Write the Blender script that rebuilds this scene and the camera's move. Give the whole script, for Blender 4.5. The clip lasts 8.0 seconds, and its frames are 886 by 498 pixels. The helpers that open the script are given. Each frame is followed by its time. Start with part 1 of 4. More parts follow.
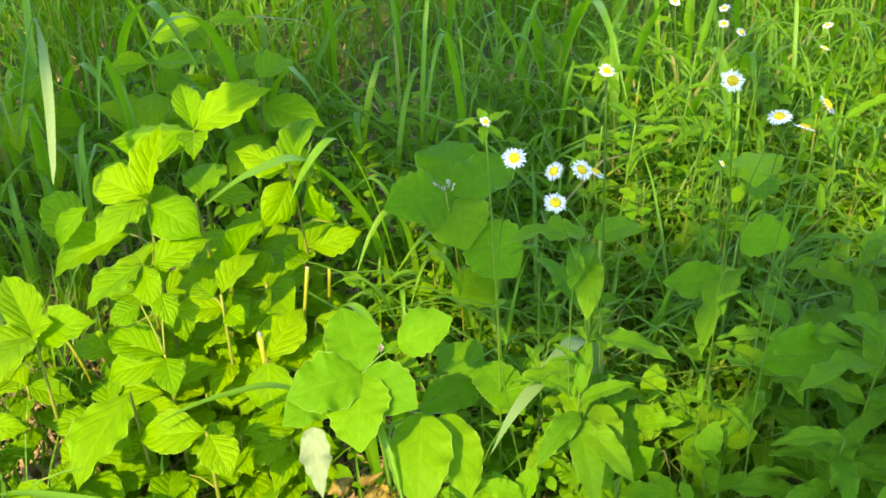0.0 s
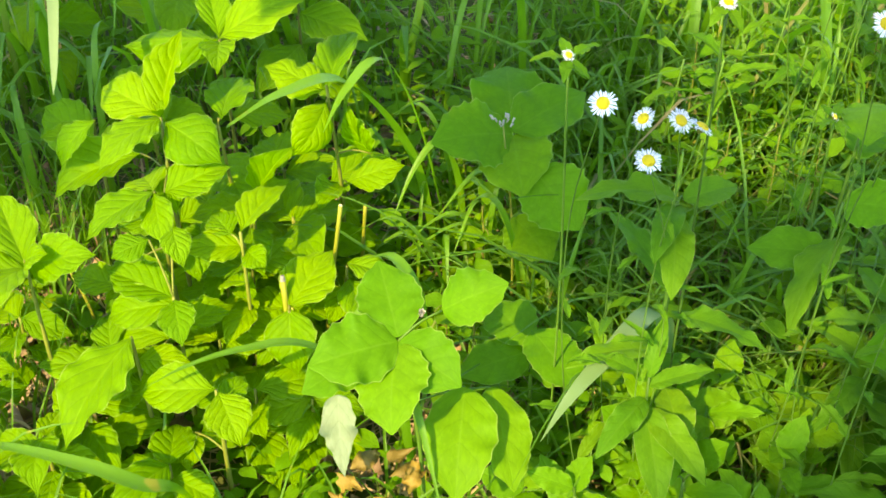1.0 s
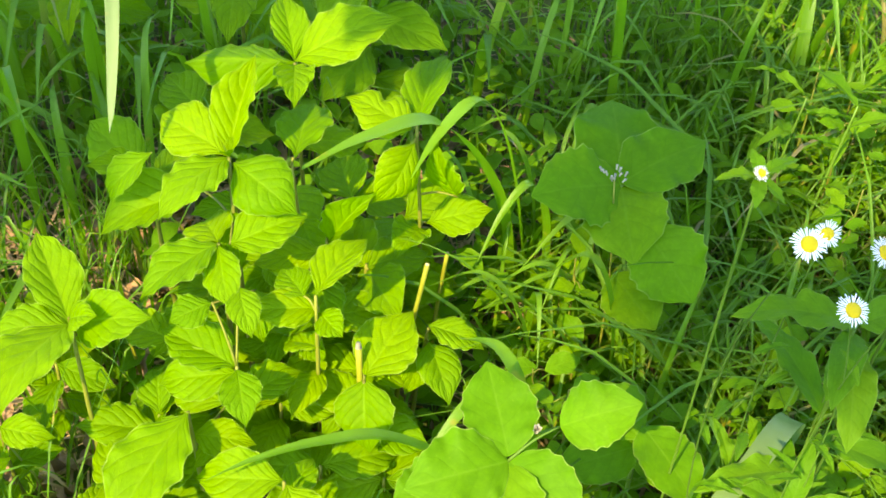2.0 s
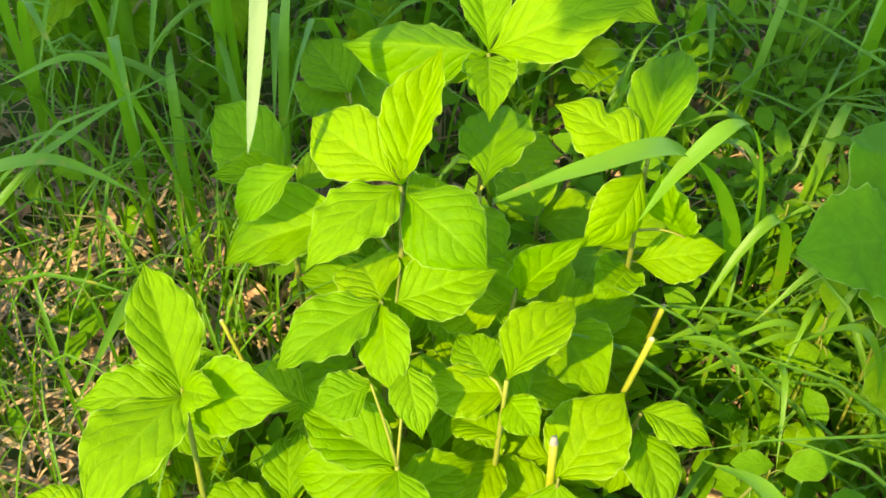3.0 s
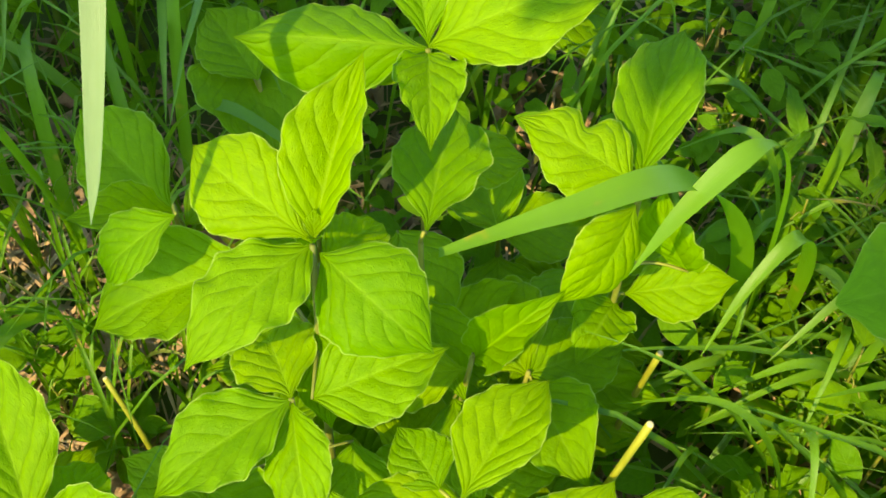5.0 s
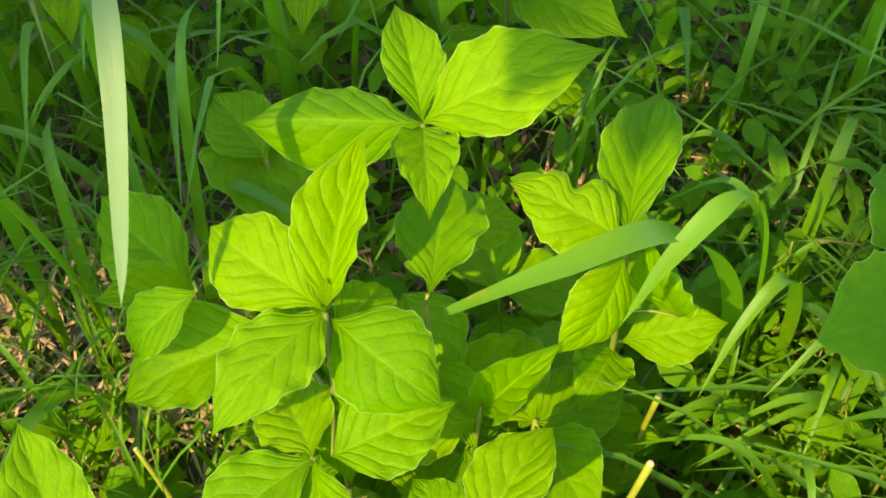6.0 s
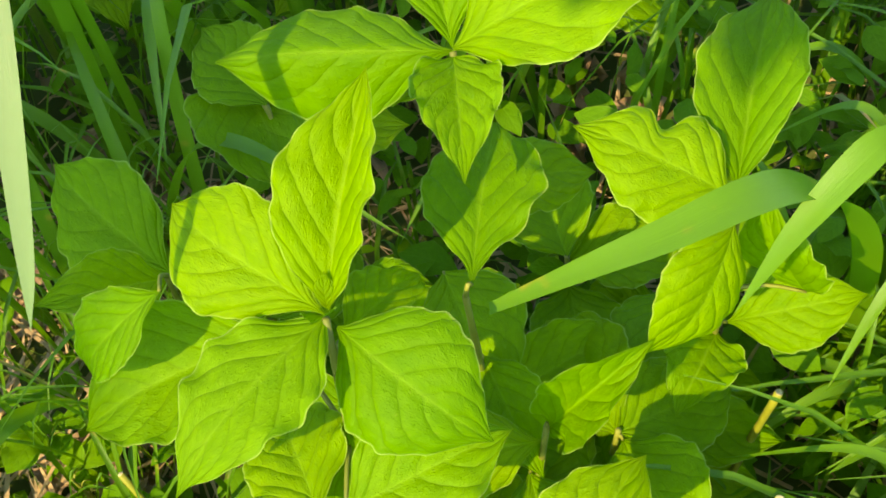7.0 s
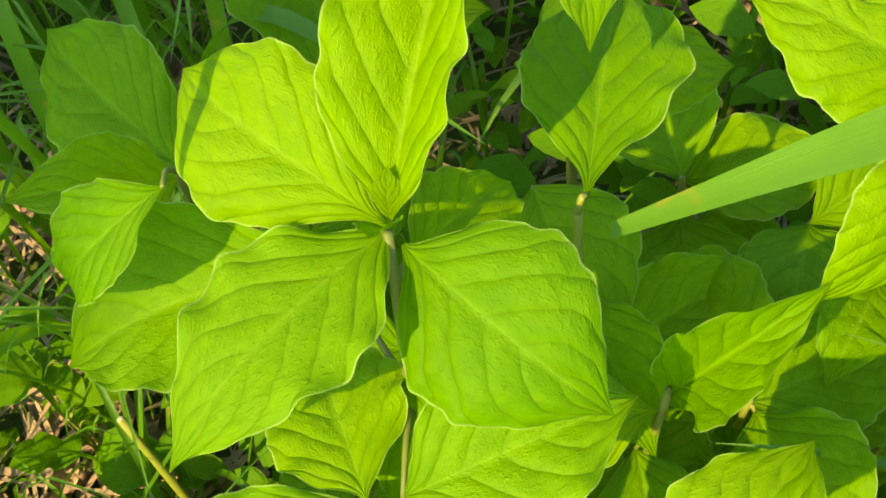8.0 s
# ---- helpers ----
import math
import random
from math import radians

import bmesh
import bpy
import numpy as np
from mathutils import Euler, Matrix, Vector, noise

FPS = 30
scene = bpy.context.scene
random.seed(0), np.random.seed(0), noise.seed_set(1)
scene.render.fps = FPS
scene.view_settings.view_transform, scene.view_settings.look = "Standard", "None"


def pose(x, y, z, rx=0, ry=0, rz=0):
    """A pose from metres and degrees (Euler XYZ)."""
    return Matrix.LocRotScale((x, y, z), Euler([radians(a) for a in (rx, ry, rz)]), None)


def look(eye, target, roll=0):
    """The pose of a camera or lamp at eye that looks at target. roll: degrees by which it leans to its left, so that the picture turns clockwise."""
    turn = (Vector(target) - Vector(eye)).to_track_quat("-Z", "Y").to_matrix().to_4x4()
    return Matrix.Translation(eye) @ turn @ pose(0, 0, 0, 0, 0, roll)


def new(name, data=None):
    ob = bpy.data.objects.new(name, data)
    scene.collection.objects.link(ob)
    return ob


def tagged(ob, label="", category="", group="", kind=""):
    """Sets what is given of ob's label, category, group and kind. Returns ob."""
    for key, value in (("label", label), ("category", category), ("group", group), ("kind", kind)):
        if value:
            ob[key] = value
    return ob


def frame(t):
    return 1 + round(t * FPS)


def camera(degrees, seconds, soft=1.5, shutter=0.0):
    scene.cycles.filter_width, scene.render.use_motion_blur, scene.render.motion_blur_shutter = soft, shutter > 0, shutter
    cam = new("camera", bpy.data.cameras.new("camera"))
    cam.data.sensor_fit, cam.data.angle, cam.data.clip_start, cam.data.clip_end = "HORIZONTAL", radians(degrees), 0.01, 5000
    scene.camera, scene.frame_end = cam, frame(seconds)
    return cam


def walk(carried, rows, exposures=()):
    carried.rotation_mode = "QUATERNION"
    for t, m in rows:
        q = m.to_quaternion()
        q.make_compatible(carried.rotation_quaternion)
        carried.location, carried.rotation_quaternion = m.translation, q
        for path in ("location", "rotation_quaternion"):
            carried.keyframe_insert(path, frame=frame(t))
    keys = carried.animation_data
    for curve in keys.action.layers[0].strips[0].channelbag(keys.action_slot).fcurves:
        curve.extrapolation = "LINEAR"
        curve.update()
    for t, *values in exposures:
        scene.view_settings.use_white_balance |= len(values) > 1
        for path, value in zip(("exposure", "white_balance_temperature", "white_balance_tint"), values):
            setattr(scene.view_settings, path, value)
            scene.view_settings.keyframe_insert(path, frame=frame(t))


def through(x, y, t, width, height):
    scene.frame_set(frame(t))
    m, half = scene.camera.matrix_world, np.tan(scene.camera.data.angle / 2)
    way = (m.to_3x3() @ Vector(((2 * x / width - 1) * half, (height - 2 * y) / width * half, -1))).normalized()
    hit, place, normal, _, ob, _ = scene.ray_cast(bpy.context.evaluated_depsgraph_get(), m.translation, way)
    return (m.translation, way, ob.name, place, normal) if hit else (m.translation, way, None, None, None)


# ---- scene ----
cam = camera(40.5, 8.0, 1.65)
PATH = [
    (0, (0.014, 0.015, 0.958), (0.004, 1.634, -0.217), -2.0),
    (0.5, (0.022, 0.09, 0.899), (-0.024, 1.655, -0.346), -0.2),
    (1, (-0.007, 0.158, 0.889), (-0.066, 1.685, -0.402), 0.4),
    (1.2, (-0.025, 0.196, 0.895), (-0.050, 1.709, -0.413), 2.2),
    (2.3, (-0.136, 0.394, 0.877), (-0.196, 1.793, -0.552), 4.4),
    (2.5, (-0.165, 0.453, 0.846), (-0.241, 1.815, -0.617), 4.9),
    (3, (-0.197, 0.549, 0.79), (-0.371, 1.856, -0.714), 3.1),
    (3.5, (-0.21, 0.592, 0.738), (-0.426, 1.82, -0.826), 0.5),
    (4, (-0.213, 0.676, 0.699), (-0.389, 1.859, -0.904), 1.4),
    (4.5, (-0.205, 0.73, 0.694), (-0.354, 1.878, -0.938), 3.1),
    (4.7, (-0.208, 0.733, 0.702), (-0.333, 1.878, -0.932), 3.7),
    (5.8, (-0.201, 0.690, 0.732), (-0.259, 1.950, -0.821), 2.8),
    (6, (-0.201, 0.705, 0.744), (-0.323, 1.944, -0.821), -0.2),
    (6.5, (-0.199, 0.767, 0.694), (-0.439, 1.965, -0.889), -7.3),
    (7, (-0.203, 0.81, 0.635), (-0.429, 1.948, -0.994), -7.1),
    (7.5, (-0.212, 0.838, 0.591), (-0.454, 1.915, -1.077), -6.8),
    (8, (-0.231, 0.863, 0.538), (-0.518, 1.908, -1.142), -7.9),
]
walk(cam, [(t, look(eye, target, roll)) for t, eye, target, roll in PATH], [(0.0, 1.27, 9250, 0), (1.0, 1.27, 9250, 0), (2.5, 1.33, 9250, 0), (3.5, 1.24, 9250, 1), (4.5, 1.02, 9250, -2), (6.0, 0.99, 9250, -2), (7.0, 0.97, 9250, -1), (8.0, 0.99, 9250, -1)])

# ---- light ----
SUN = Vector((-0.34, -0.65, 0.68)).normalized()
world = bpy.data.worlds.new("sky")
scene.world = world
world.use_nodes = True
wn = world.node_tree.nodes
sky = wn.new("ShaderNodeTexSky")
sky.sky_type = "NISHITA"
sky.sun_disc = False
sky.ozone_density = 9.0
sky.sun_elevation = math.asin(SUN.z)
sky.sun_rotation = math.atan2(SUN.x, SUN.y)
world.node_tree.links.new(sky.outputs[0], wn["Background"].inputs[0])
wn["Background"].inputs[1].default_value = 0.36
sun = new("sun", bpy.data.lights.new("sun", "SUN"))
sun.data.energy, sun.data.angle, sun.data.color = 5.1, radians(0.53), (1.0, 0.84, 0.62)
sun.matrix_world = look(SUN * 20, (0, 0, 0))


# ---- materials ----
class Nodes:
    """A short way to write node materials."""

    def __init__(self, name):
        self.mat = bpy.data.materials.new(name)
        self.mat.use_nodes = True
        self.tree = self.mat.node_tree
        self.bsdf = self.tree.nodes["Principled BSDF"]
        self.out = self.tree.nodes["Material Output"]

    def put(self, socket, value):
        if isinstance(value, bpy.types.NodeSocket):
            self.tree.links.new(value, socket)
        else:
            socket.default_value = value

    def math(self, op, a, b=0.0, c=0.0):
        n = self.tree.nodes.new("ShaderNodeMath")
        n.operation = op
        for s, v in zip(n.inputs, (a, b, c)):
            self.put(s, v)
        return n.outputs[0]

    def ramp(self, fac, *stops):
        n = self.tree.nodes.new("ShaderNodeValToRGB")
        while len(n.color_ramp.elements) < len(stops):
            n.color_ramp.elements.new(0.5)
        for e, (p, col) in zip(n.color_ramp.elements, stops):
            e.position, e.color = p, (*col, 1)
        self.put(n.inputs[0], fac)
        return n.outputs[0]

    def mix(self, fac, a, b, kind="MIX"):
        n = self.tree.nodes.new("ShaderNodeMix")
        n.data_type, n.blend_type = "RGBA", kind
        for i, v in ((0, fac), (6, a), (7, b)):
            self.put(n.inputs[i], (*v, 1) if isinstance(v, tuple) and len(v) == 3 else v)
        return n.outputs[2]

    def noise(self, scale, detail=4.0, vector=None, rough=0.6):
        n = self.tree.nodes.new("ShaderNodeTexNoise")
        n.inputs["Scale"].default_value, n.inputs["Detail"].default_value = scale, detail
        n.inputs["Roughness"].default_value = rough
        self.tree.links.new(self.coords("Object") if vector is None else vector, n.inputs["Vector"])
        return n.outputs["Fac"]

    def coords(self, which="Object"):
        return self.tree.nodes.new("ShaderNodeTexCoord").outputs[which]

    def random(self):
        return self.tree.nodes.new("ShaderNodeObjectInfo").outputs["Random"]

    def island(self):
        return self.tree.nodes.new("ShaderNodeNewGeometry").outputs["Random Per Island"]

    def bump(self, height, strength, distance=0.001):
        n = self.tree.nodes.new("ShaderNodeBump")
        n.inputs["Strength"].default_value, n.inputs["Distance"].default_value = strength, distance
        self.tree.links.new(height, n.inputs["Height"])
        self.tree.links.new(n.outputs[0], self.bsdf.inputs["Normal"])
        return n.outputs[0]

    def finish(self, base, rough=0.5, spec=0.4, through=0.0, through_col=None, normal=None):
        self.put(self.bsdf.inputs["Base Color"], base if not isinstance(base, tuple) else (*base, 1))
        self.put(self.bsdf.inputs["Roughness"], rough)
        self.put(self.bsdf.inputs["Specular IOR Level"], spec)
        if through:
            t = self.tree.nodes.new("ShaderNodeBsdfTranslucent")
            self.put(t.inputs[0], through_col)
            if normal is not None:
                self.tree.links.new(normal, t.inputs["Normal"])
            m = self.tree.nodes.new("ShaderNodeMixShader")
            m.inputs[0].default_value = through
            self.tree.links.new(self.bsdf.outputs[0], m.inputs[1])
            self.tree.links.new(t.outputs[0], m.inputs[2])
            self.tree.links.new(m.outputs[0], self.out.inputs[0])
        return self.mat


def leaf_material(name, dark, light, vein, glow, pairs=6.0, sweep=3.6, rough=0.52, relief=0.52, through=0.42, spec=0.07, groove_tone=0.30):
    """A leaf: a midrib and forward-swept side veins, blotches, a finely wrinkled skin, and light that comes through."""
    m = Nodes(name)
    uv = m.tree.nodes.new("ShaderNodeSeparateXYZ")
    m.tree.links.new(m.coords("UV"), uv.inputs[0])
    u, v = uv.outputs[0], uv.outputs[1]
    off = m.math("ABSOLUTE", m.math("SUBTRACT", v, 0.5))
    wob = m.math("MULTIPLY", m.math("SUBTRACT", m.noise(5, 2, m.coords("UV")), 0.5), 0.3)
    along = m.math("ADD", m.math("SUBTRACT", m.math("MULTIPLY", u, pairs), m.math("ADD", m.math("MULTIPLY", off, sweep), m.math("MULTIPLY", m.math("MULTIPLY", off, off), 2.5))), wob)
    saw = m.math("ABSOLUTE", m.math("SUBTRACT", m.math("FRACT", along), 0.5))
    side = m.math("SMOOTH_MIN", m.math("MULTIPLY", saw, 15.0), 1.0, 0.5)
    rib = m.math("SMOOTH_MIN", m.math("MULTIPLY", off, 44.0), 1.0, 0.4)
    flesh = m.math("MULTIPLY", side, rib)
    fine = m.noise(75, 4, m.coords("UV"))
    crumple = m.noise(14, 3, m.coords("UV"))
    cross = m.math("ABSOLUTE", m.math("SUBTRACT", m.noise(28, 2, m.coords("UV")), 0.5))
    blot = m.noise(6, 5, m.coords("UV"))
    pillow = m.math("SUBTRACT", 1.0, m.math("POWER", m.math("SUBTRACT", 1.0, m.math("MULTIPLY", saw, 2.0)), 3.0))
    col = m.mix(blot, (*dark,), (*light,))
    patch = m.ramp(m.noise(11, 3, m.coords("UV")), (0.42, (0, 0, 0)), (0.64, (1, 1, 1)))
    col = m.mix(m.math("MULTIPLY", patch, 0.42), col, tuple(c * f for c, f in zip(light, (1.14, 1.12, 1.1))))
    tone = m.ramp(m.random(), (0.0, (0.74, 0.84, 0.8)), (0.5, (1, 1, 1)), (1.0, (1.22, 1.06, 0.95)))
    col = m.mix(1.0, col, tone, "MULTIPLY")
    groove = m.math("MULTIPLY", m.math("SUBTRACT", 1.0, side), groove_tone)
    spine = m.math("MULTIPLY", m.math("SUBTRACT", 1.0, rib), 0.32)
    col = m.mix(groove, col, tuple(c * 0.5 for c in dark))
    col = m.mix(spine, col, (*vein,))
    rim = m.ramp(off, (0.486, (0, 0, 0)), (0.495, (1, 1, 1)))
    col = m.mix(m.math("MULTIPLY", rim, 0.5), col, (0.42, 0.50, 0.14))
    spots = m.ramp(m.noise(22, 2, m.coords("UV")), (0.70, (0, 0, 0)), (0.76, (1, 1, 1)))
    col = m.mix(m.math("MULTIPLY", spots, 0.35), col, (0.28, 0.24, 0.05))
    height = m.math("ADD", m.math("MULTIPLY", m.math("MULTIPLY", pillow, 0.75), m.math("SMOOTH_MIN", m.math("MULTIPLY", off, 14.0), 1.0, 0.4)), m.math("ADD", m.math("MULTIPLY", fine, 0.2), m.math("ADD", m.math("MULTIPLY", crumple, 0.85), m.math("MULTIPLY", cross, 0.7))))
    nrm = m.bump(height, relief, 0.0012)
    body = m.mix(m.math("MULTIPLY", patch, 0.5), tuple(c * 0.86 for c in glow), tuple(c * f for c, f in zip(glow, (1.06, 1.08, 1.0))))
    lit = m.mix(groove, m.mix(1.0, body, tone, "MULTIPLY"), tuple(c * 0.45 for c in glow))
    return m.finish(col, m.math("ADD", m.math("MULTIPLY", fine, 0.2), rough - 0.1), spec, through, lit, nrm)


SHRUB_LEAF = leaf_material("shrub_leaf", (0.088, 0.215, 0.007), (0.160, 0.295, 0.009), (0.24, 0.40, 0.03), (0.300, 0.525, 0.005), relief=0.72, groove_tone=0.23)
WEED_LEAF = leaf_material("weed_leaf", (0.072, 0.185, 0.008), (0.114, 0.255, 0.011), (0.17, 0.32, 0.03), (0.20, 0.45, 0.008), pairs=5, sweep=2.0, relief=0.18, rough=0.55, groove_tone=0.15)
LANCE_LEAF = leaf_material("lance_leaf", (0.06, 0.16, 0.009), (0.095, 0.22, 0.012), (0.17, 0.28, 0.04), (0.16, 0.36, 0.01), pairs=9, sweep=1.5, relief=0.2, rough=0.5, groove_tone=0.15)
TREE_LEAF = leaf_material("tree_leaf", (0.05, 0.12, 0.02), (0.07, 0.15, 0.025), (0.1, 0.2, 0.05), (0.05, 0.14, 0.01), through=0.25)


def grass_material(name, dark, light, glow, dry=0.0):
    m = Nodes(name)
    uv = m.tree.nodes.new("ShaderNodeSeparateXYZ")
    m.tree.links.new(m.coords("UV"), uv.inputs[0])
    ridge = m.math("SINE", m.math("MULTIPLY", uv.outputs[1], 80.0))
    pick = m.island()
    col = m.mix(m.math("ADD", m.math("MULTIPLY", pick, 0.6), m.math("MULTIPLY", m.noise(70, 4), 0.5)), (*dark,), (*light,))
    if dry:
        col = m.mix(m.ramp(pick, (1 - dry - 0.02, (0, 0, 0)), (1 - dry, (1, 1, 1))), col, (0.26, 0.19, 0.08))
    lines = m.tree.nodes.new("ShaderNodeCombineXYZ")
    m.put(lines.inputs[0], m.math("MULTIPLY", uv.outputs[0], 5.0))
    m.put(lines.inputs[1], m.math("MULTIPLY", uv.outputs[1], 34.0))
    stripe = m.noise(1.0, 3, lines.outputs[0])
    col = m.mix(m.math("MULTIPLY", stripe, 0.45), col, tuple(c * 0.45 for c in dark))
    rust = m.ramp(m.noise(38, 2), (0.66, (0, 0, 0)), (0.72, (1, 1, 1)))
    col = m.mix(m.math("MULTIPLY", rust, 0.55), col, (0.42, 0.26, 0.04))
    nrm = m.bump(m.math("ADD", m.math("MULTIPLY", ridge, 0.015), stripe), 0.3, 0.0006)
    return m.finish(col, 0.40, 0.34, 0.42, (*glow, 1), nrm)


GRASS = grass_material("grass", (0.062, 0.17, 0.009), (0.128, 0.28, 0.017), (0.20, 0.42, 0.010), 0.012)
PALE = grass_material("pale_grass", (0.12, 0.22, 0.06), (0.20, 0.30, 0.12), (0.18, 0.30, 0.05))
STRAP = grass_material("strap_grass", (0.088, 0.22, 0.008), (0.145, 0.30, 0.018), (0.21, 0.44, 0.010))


def plain_material(name, a, b, scale=60.0, rough=0.6, relief=0.3, per="object"):
    m = Nodes(name)
    col = m.mix(m.noise(scale, 5), (*a,), (*b,))
    pick = m.island() if per == "island" else m.random()
    col = m.mix(1.0, col, m.ramp(pick, (0, (0.7, 0.7, 0.7)), (1, (1.25, 1.2, 1.15))), "MULTIPLY")
    m.bump(m.noise(scale * 6, 4), relief, 0.001)
    return m.finish(col, rough, 0.3)


DARK_STEM = plain_material("dark_stem", (0.05, 0.12, 0.010), (0.09, 0.18, 0.02), 90)
STEM = plain_material("green_stem", (0.10, 0.16, 0.015), (0.19, 0.17, 0.03), 90)
CUT_STEM = plain_material("cut_stem", (0.15, 0.19, 0.012), (0.23, 0.215, 0.025), 90)
PITH = plain_material("pith", (0.32, 0.27, 0.13), (0.46, 0.40, 0.22), 300)
GROUND = plain_material("mossy_soil", (0.040, 0.045, 0.012), (0.075, 0.105, 0.020), 9, 0.95, 0.9)
LITTER = plain_material("dead_leaves", (0.16, 0.09, 0.05), (0.42, 0.28, 0.17), 120, 0.8, 0.5, "island")
STRAW = plain_material("straw", (0.22, 0.14, 0.07), (0.48, 0.34, 0.20), 150, 0.7, 0.3, "island")
BARK = plain_material("bark", (0.10, 0.075, 0.05), (0.22, 0.17, 0.12), 12, 0.9, 0.9)
PETAL = plain_material("white_petal", (0.66, 0.65, 0.70), (0.76, 0.75, 0.79), 80, 0.6, 0.1)
DISC = plain_material("yellow_disc", (0.75, 0.48, 0.01), (0.85, 0.62, 0.03), 900, 0.7, 0.9)
PAPER = plain_material("dry_paper", (0.20, 0.19, 0.14), (0.34, 0.32, 0.26), 400, 0.8, 0.3)
AMBER = plain_material("amber_leaf", (0.10, 0.06, 0.010), (0.27, 0.19, 0.03), 70, 0.5, 0.4)


# ---- mesh helpers ----
def mesh_from(name, verts, faces, uvs=None, mats=(), smooth=True):
    me = bpy.data.meshes.new(name)
    me.from_pydata([tuple(v) for v in verts], [], faces)
    if uvs is not None:
        layer = me.uv_layers.new(name="UVMap")
        idx = np.empty(len(me.loops), dtype=np.int32)
        me.loops.foreach_get("vertex_index", idx)
        layer.data.foreach_set("uv", np.asarray(uvs, dtype=np.float32)[idx].ravel())
    for m in mats:
        me.materials.append(m)
    if smooth:
        me.polygons.foreach_set("use_smooth", [True] * len(me.polygons))
    me.update()
    return me


def part(name, me, parent, m=None, label=""):
    ob = new(name, me)
    ob.parent = parent
    if m is not None:
        ob.matrix_basis = m
    return tagged(ob, label)


def thing(name, label, category, group="", at=(0, 0, 0)):
    ob = new(name)
    ob.location = at
    ob.empty_display_size = 0.02
    return tagged(ob, label, category, group)


def leaf_grid(nu, nv, seed, arch=0.06, fold=0.10, wave=0.05, quilt=0.010, peak=0.95, tail=0.92, teeth=0.019, point=0.22, bend=0.0):
    """A leaf of length 1 along x and width 1 across y: vertices, faces and uv."""
    rng = np.random.default_rng(seed)
    ph = rng.uniform(0, 6.28, 6)
    verts, uvs, faces = [], [], []
    top = (peak / (peak + tail)) ** peak * (1 - peak / (peak + tail)) ** tail
    for i in range(nu + 1):
        u = i / nu
        half = 0.5 * (u ** peak * (1 - u) ** tail) / top
        half = max(half, 0.5 * 0.03) if u < 0.98 else 0.004
        half *= 1 - point * math.exp(-((u - 0.93) / 0.06) ** 2)
        for j in range(nv + 1):
            v = j / nv * 2 - 1
            a = abs(v)
            sgn = 1 if v > 0 else -1
            w = half * (1 + teeth * 2.2 * (0.5 - abs(math.sin(u * (17 + ph[3]) + 0.35 * math.sin(u * 7 + ph[4]) + ph[0] + sgn))) * min(1, half * 4) + 0.03 * math.sin(u * 9 + ph[1] + sgn * 2))
            y = v * w
            z = arch * 4 * u * (1 - u) + fold * a * half - 0.10 * arch * a * a
            z += wave * a * a * half * 2 * math.sin(u * 13 + ph[2] + sgn * 1.4) + 0.5 * wave * a * a * half * 2 * math.sin(u * 23 + ph[3] * sgn)
            z += 0.40 * wave * a ** 4 * half * 2 * math.sin(u * (34 + ph[3] * 2) + ph[0] + sgn)
            z += quilt * math.sin((u * 7 - a * 1.6) * 6.283 + ph[4] * 0.2) * min(1, a * 5) * min(1, half * 4) * (1 - u)
            z += 0.02 * math.sin(u * 5 + ph[5])*u*(1-u)
            y += bend * u * (1 - u) * 0.6
            verts.append((u, y, z))
            uvs.append((u, 0.5 + v * 0.5))
    n = nv + 1
    for i in range(nu):
        for j in range(nv):
            faces.append((i * n + j, (i + 1) * n + j, (i + 1) * n + j + 1, i * n + j + 1))
    return verts, faces, uvs


OUTLINE = ((0.0, 0.025), (0.04, 0.10), (0.10, 0.31), (0.20, 0.65), (0.30, 0.88), (0.42, 1.0), (0.55, 0.97), (0.68, 0.80), (0.80, 0.53), (0.88, 0.29), (0.94, 0.12), (0.98, 0.04), (1.0, 0.006))


def smooth_table(table, u):
    """A smooth curve through rows of (place, value)."""
    k = max(i for i in range(len(table) - 1) if table[i][0] <= u)
    (x0, y0), (x1, y1) = table[k], table[k + 1]
    xa, ya = table[max(k - 1, 0)]
    xb, yb = table[min(k + 2, len(table) - 1)]
    m0, m1, h = (y1 - ya) / (x1 - xa), (yb - y0) / (xb - x0), x1 - x0
    t = (u - x0) / h
    return y0 * (2 * t ** 3 - 3 * t * t + 1) + m0 * h * (t ** 3 - 2 * t * t + t) + y1 * (3 * t * t - 2 * t ** 3) + m1 * h * (t ** 3 - t * t)


VEIN_PAIRS, VEIN_SWEEP = 6.0, 3.6


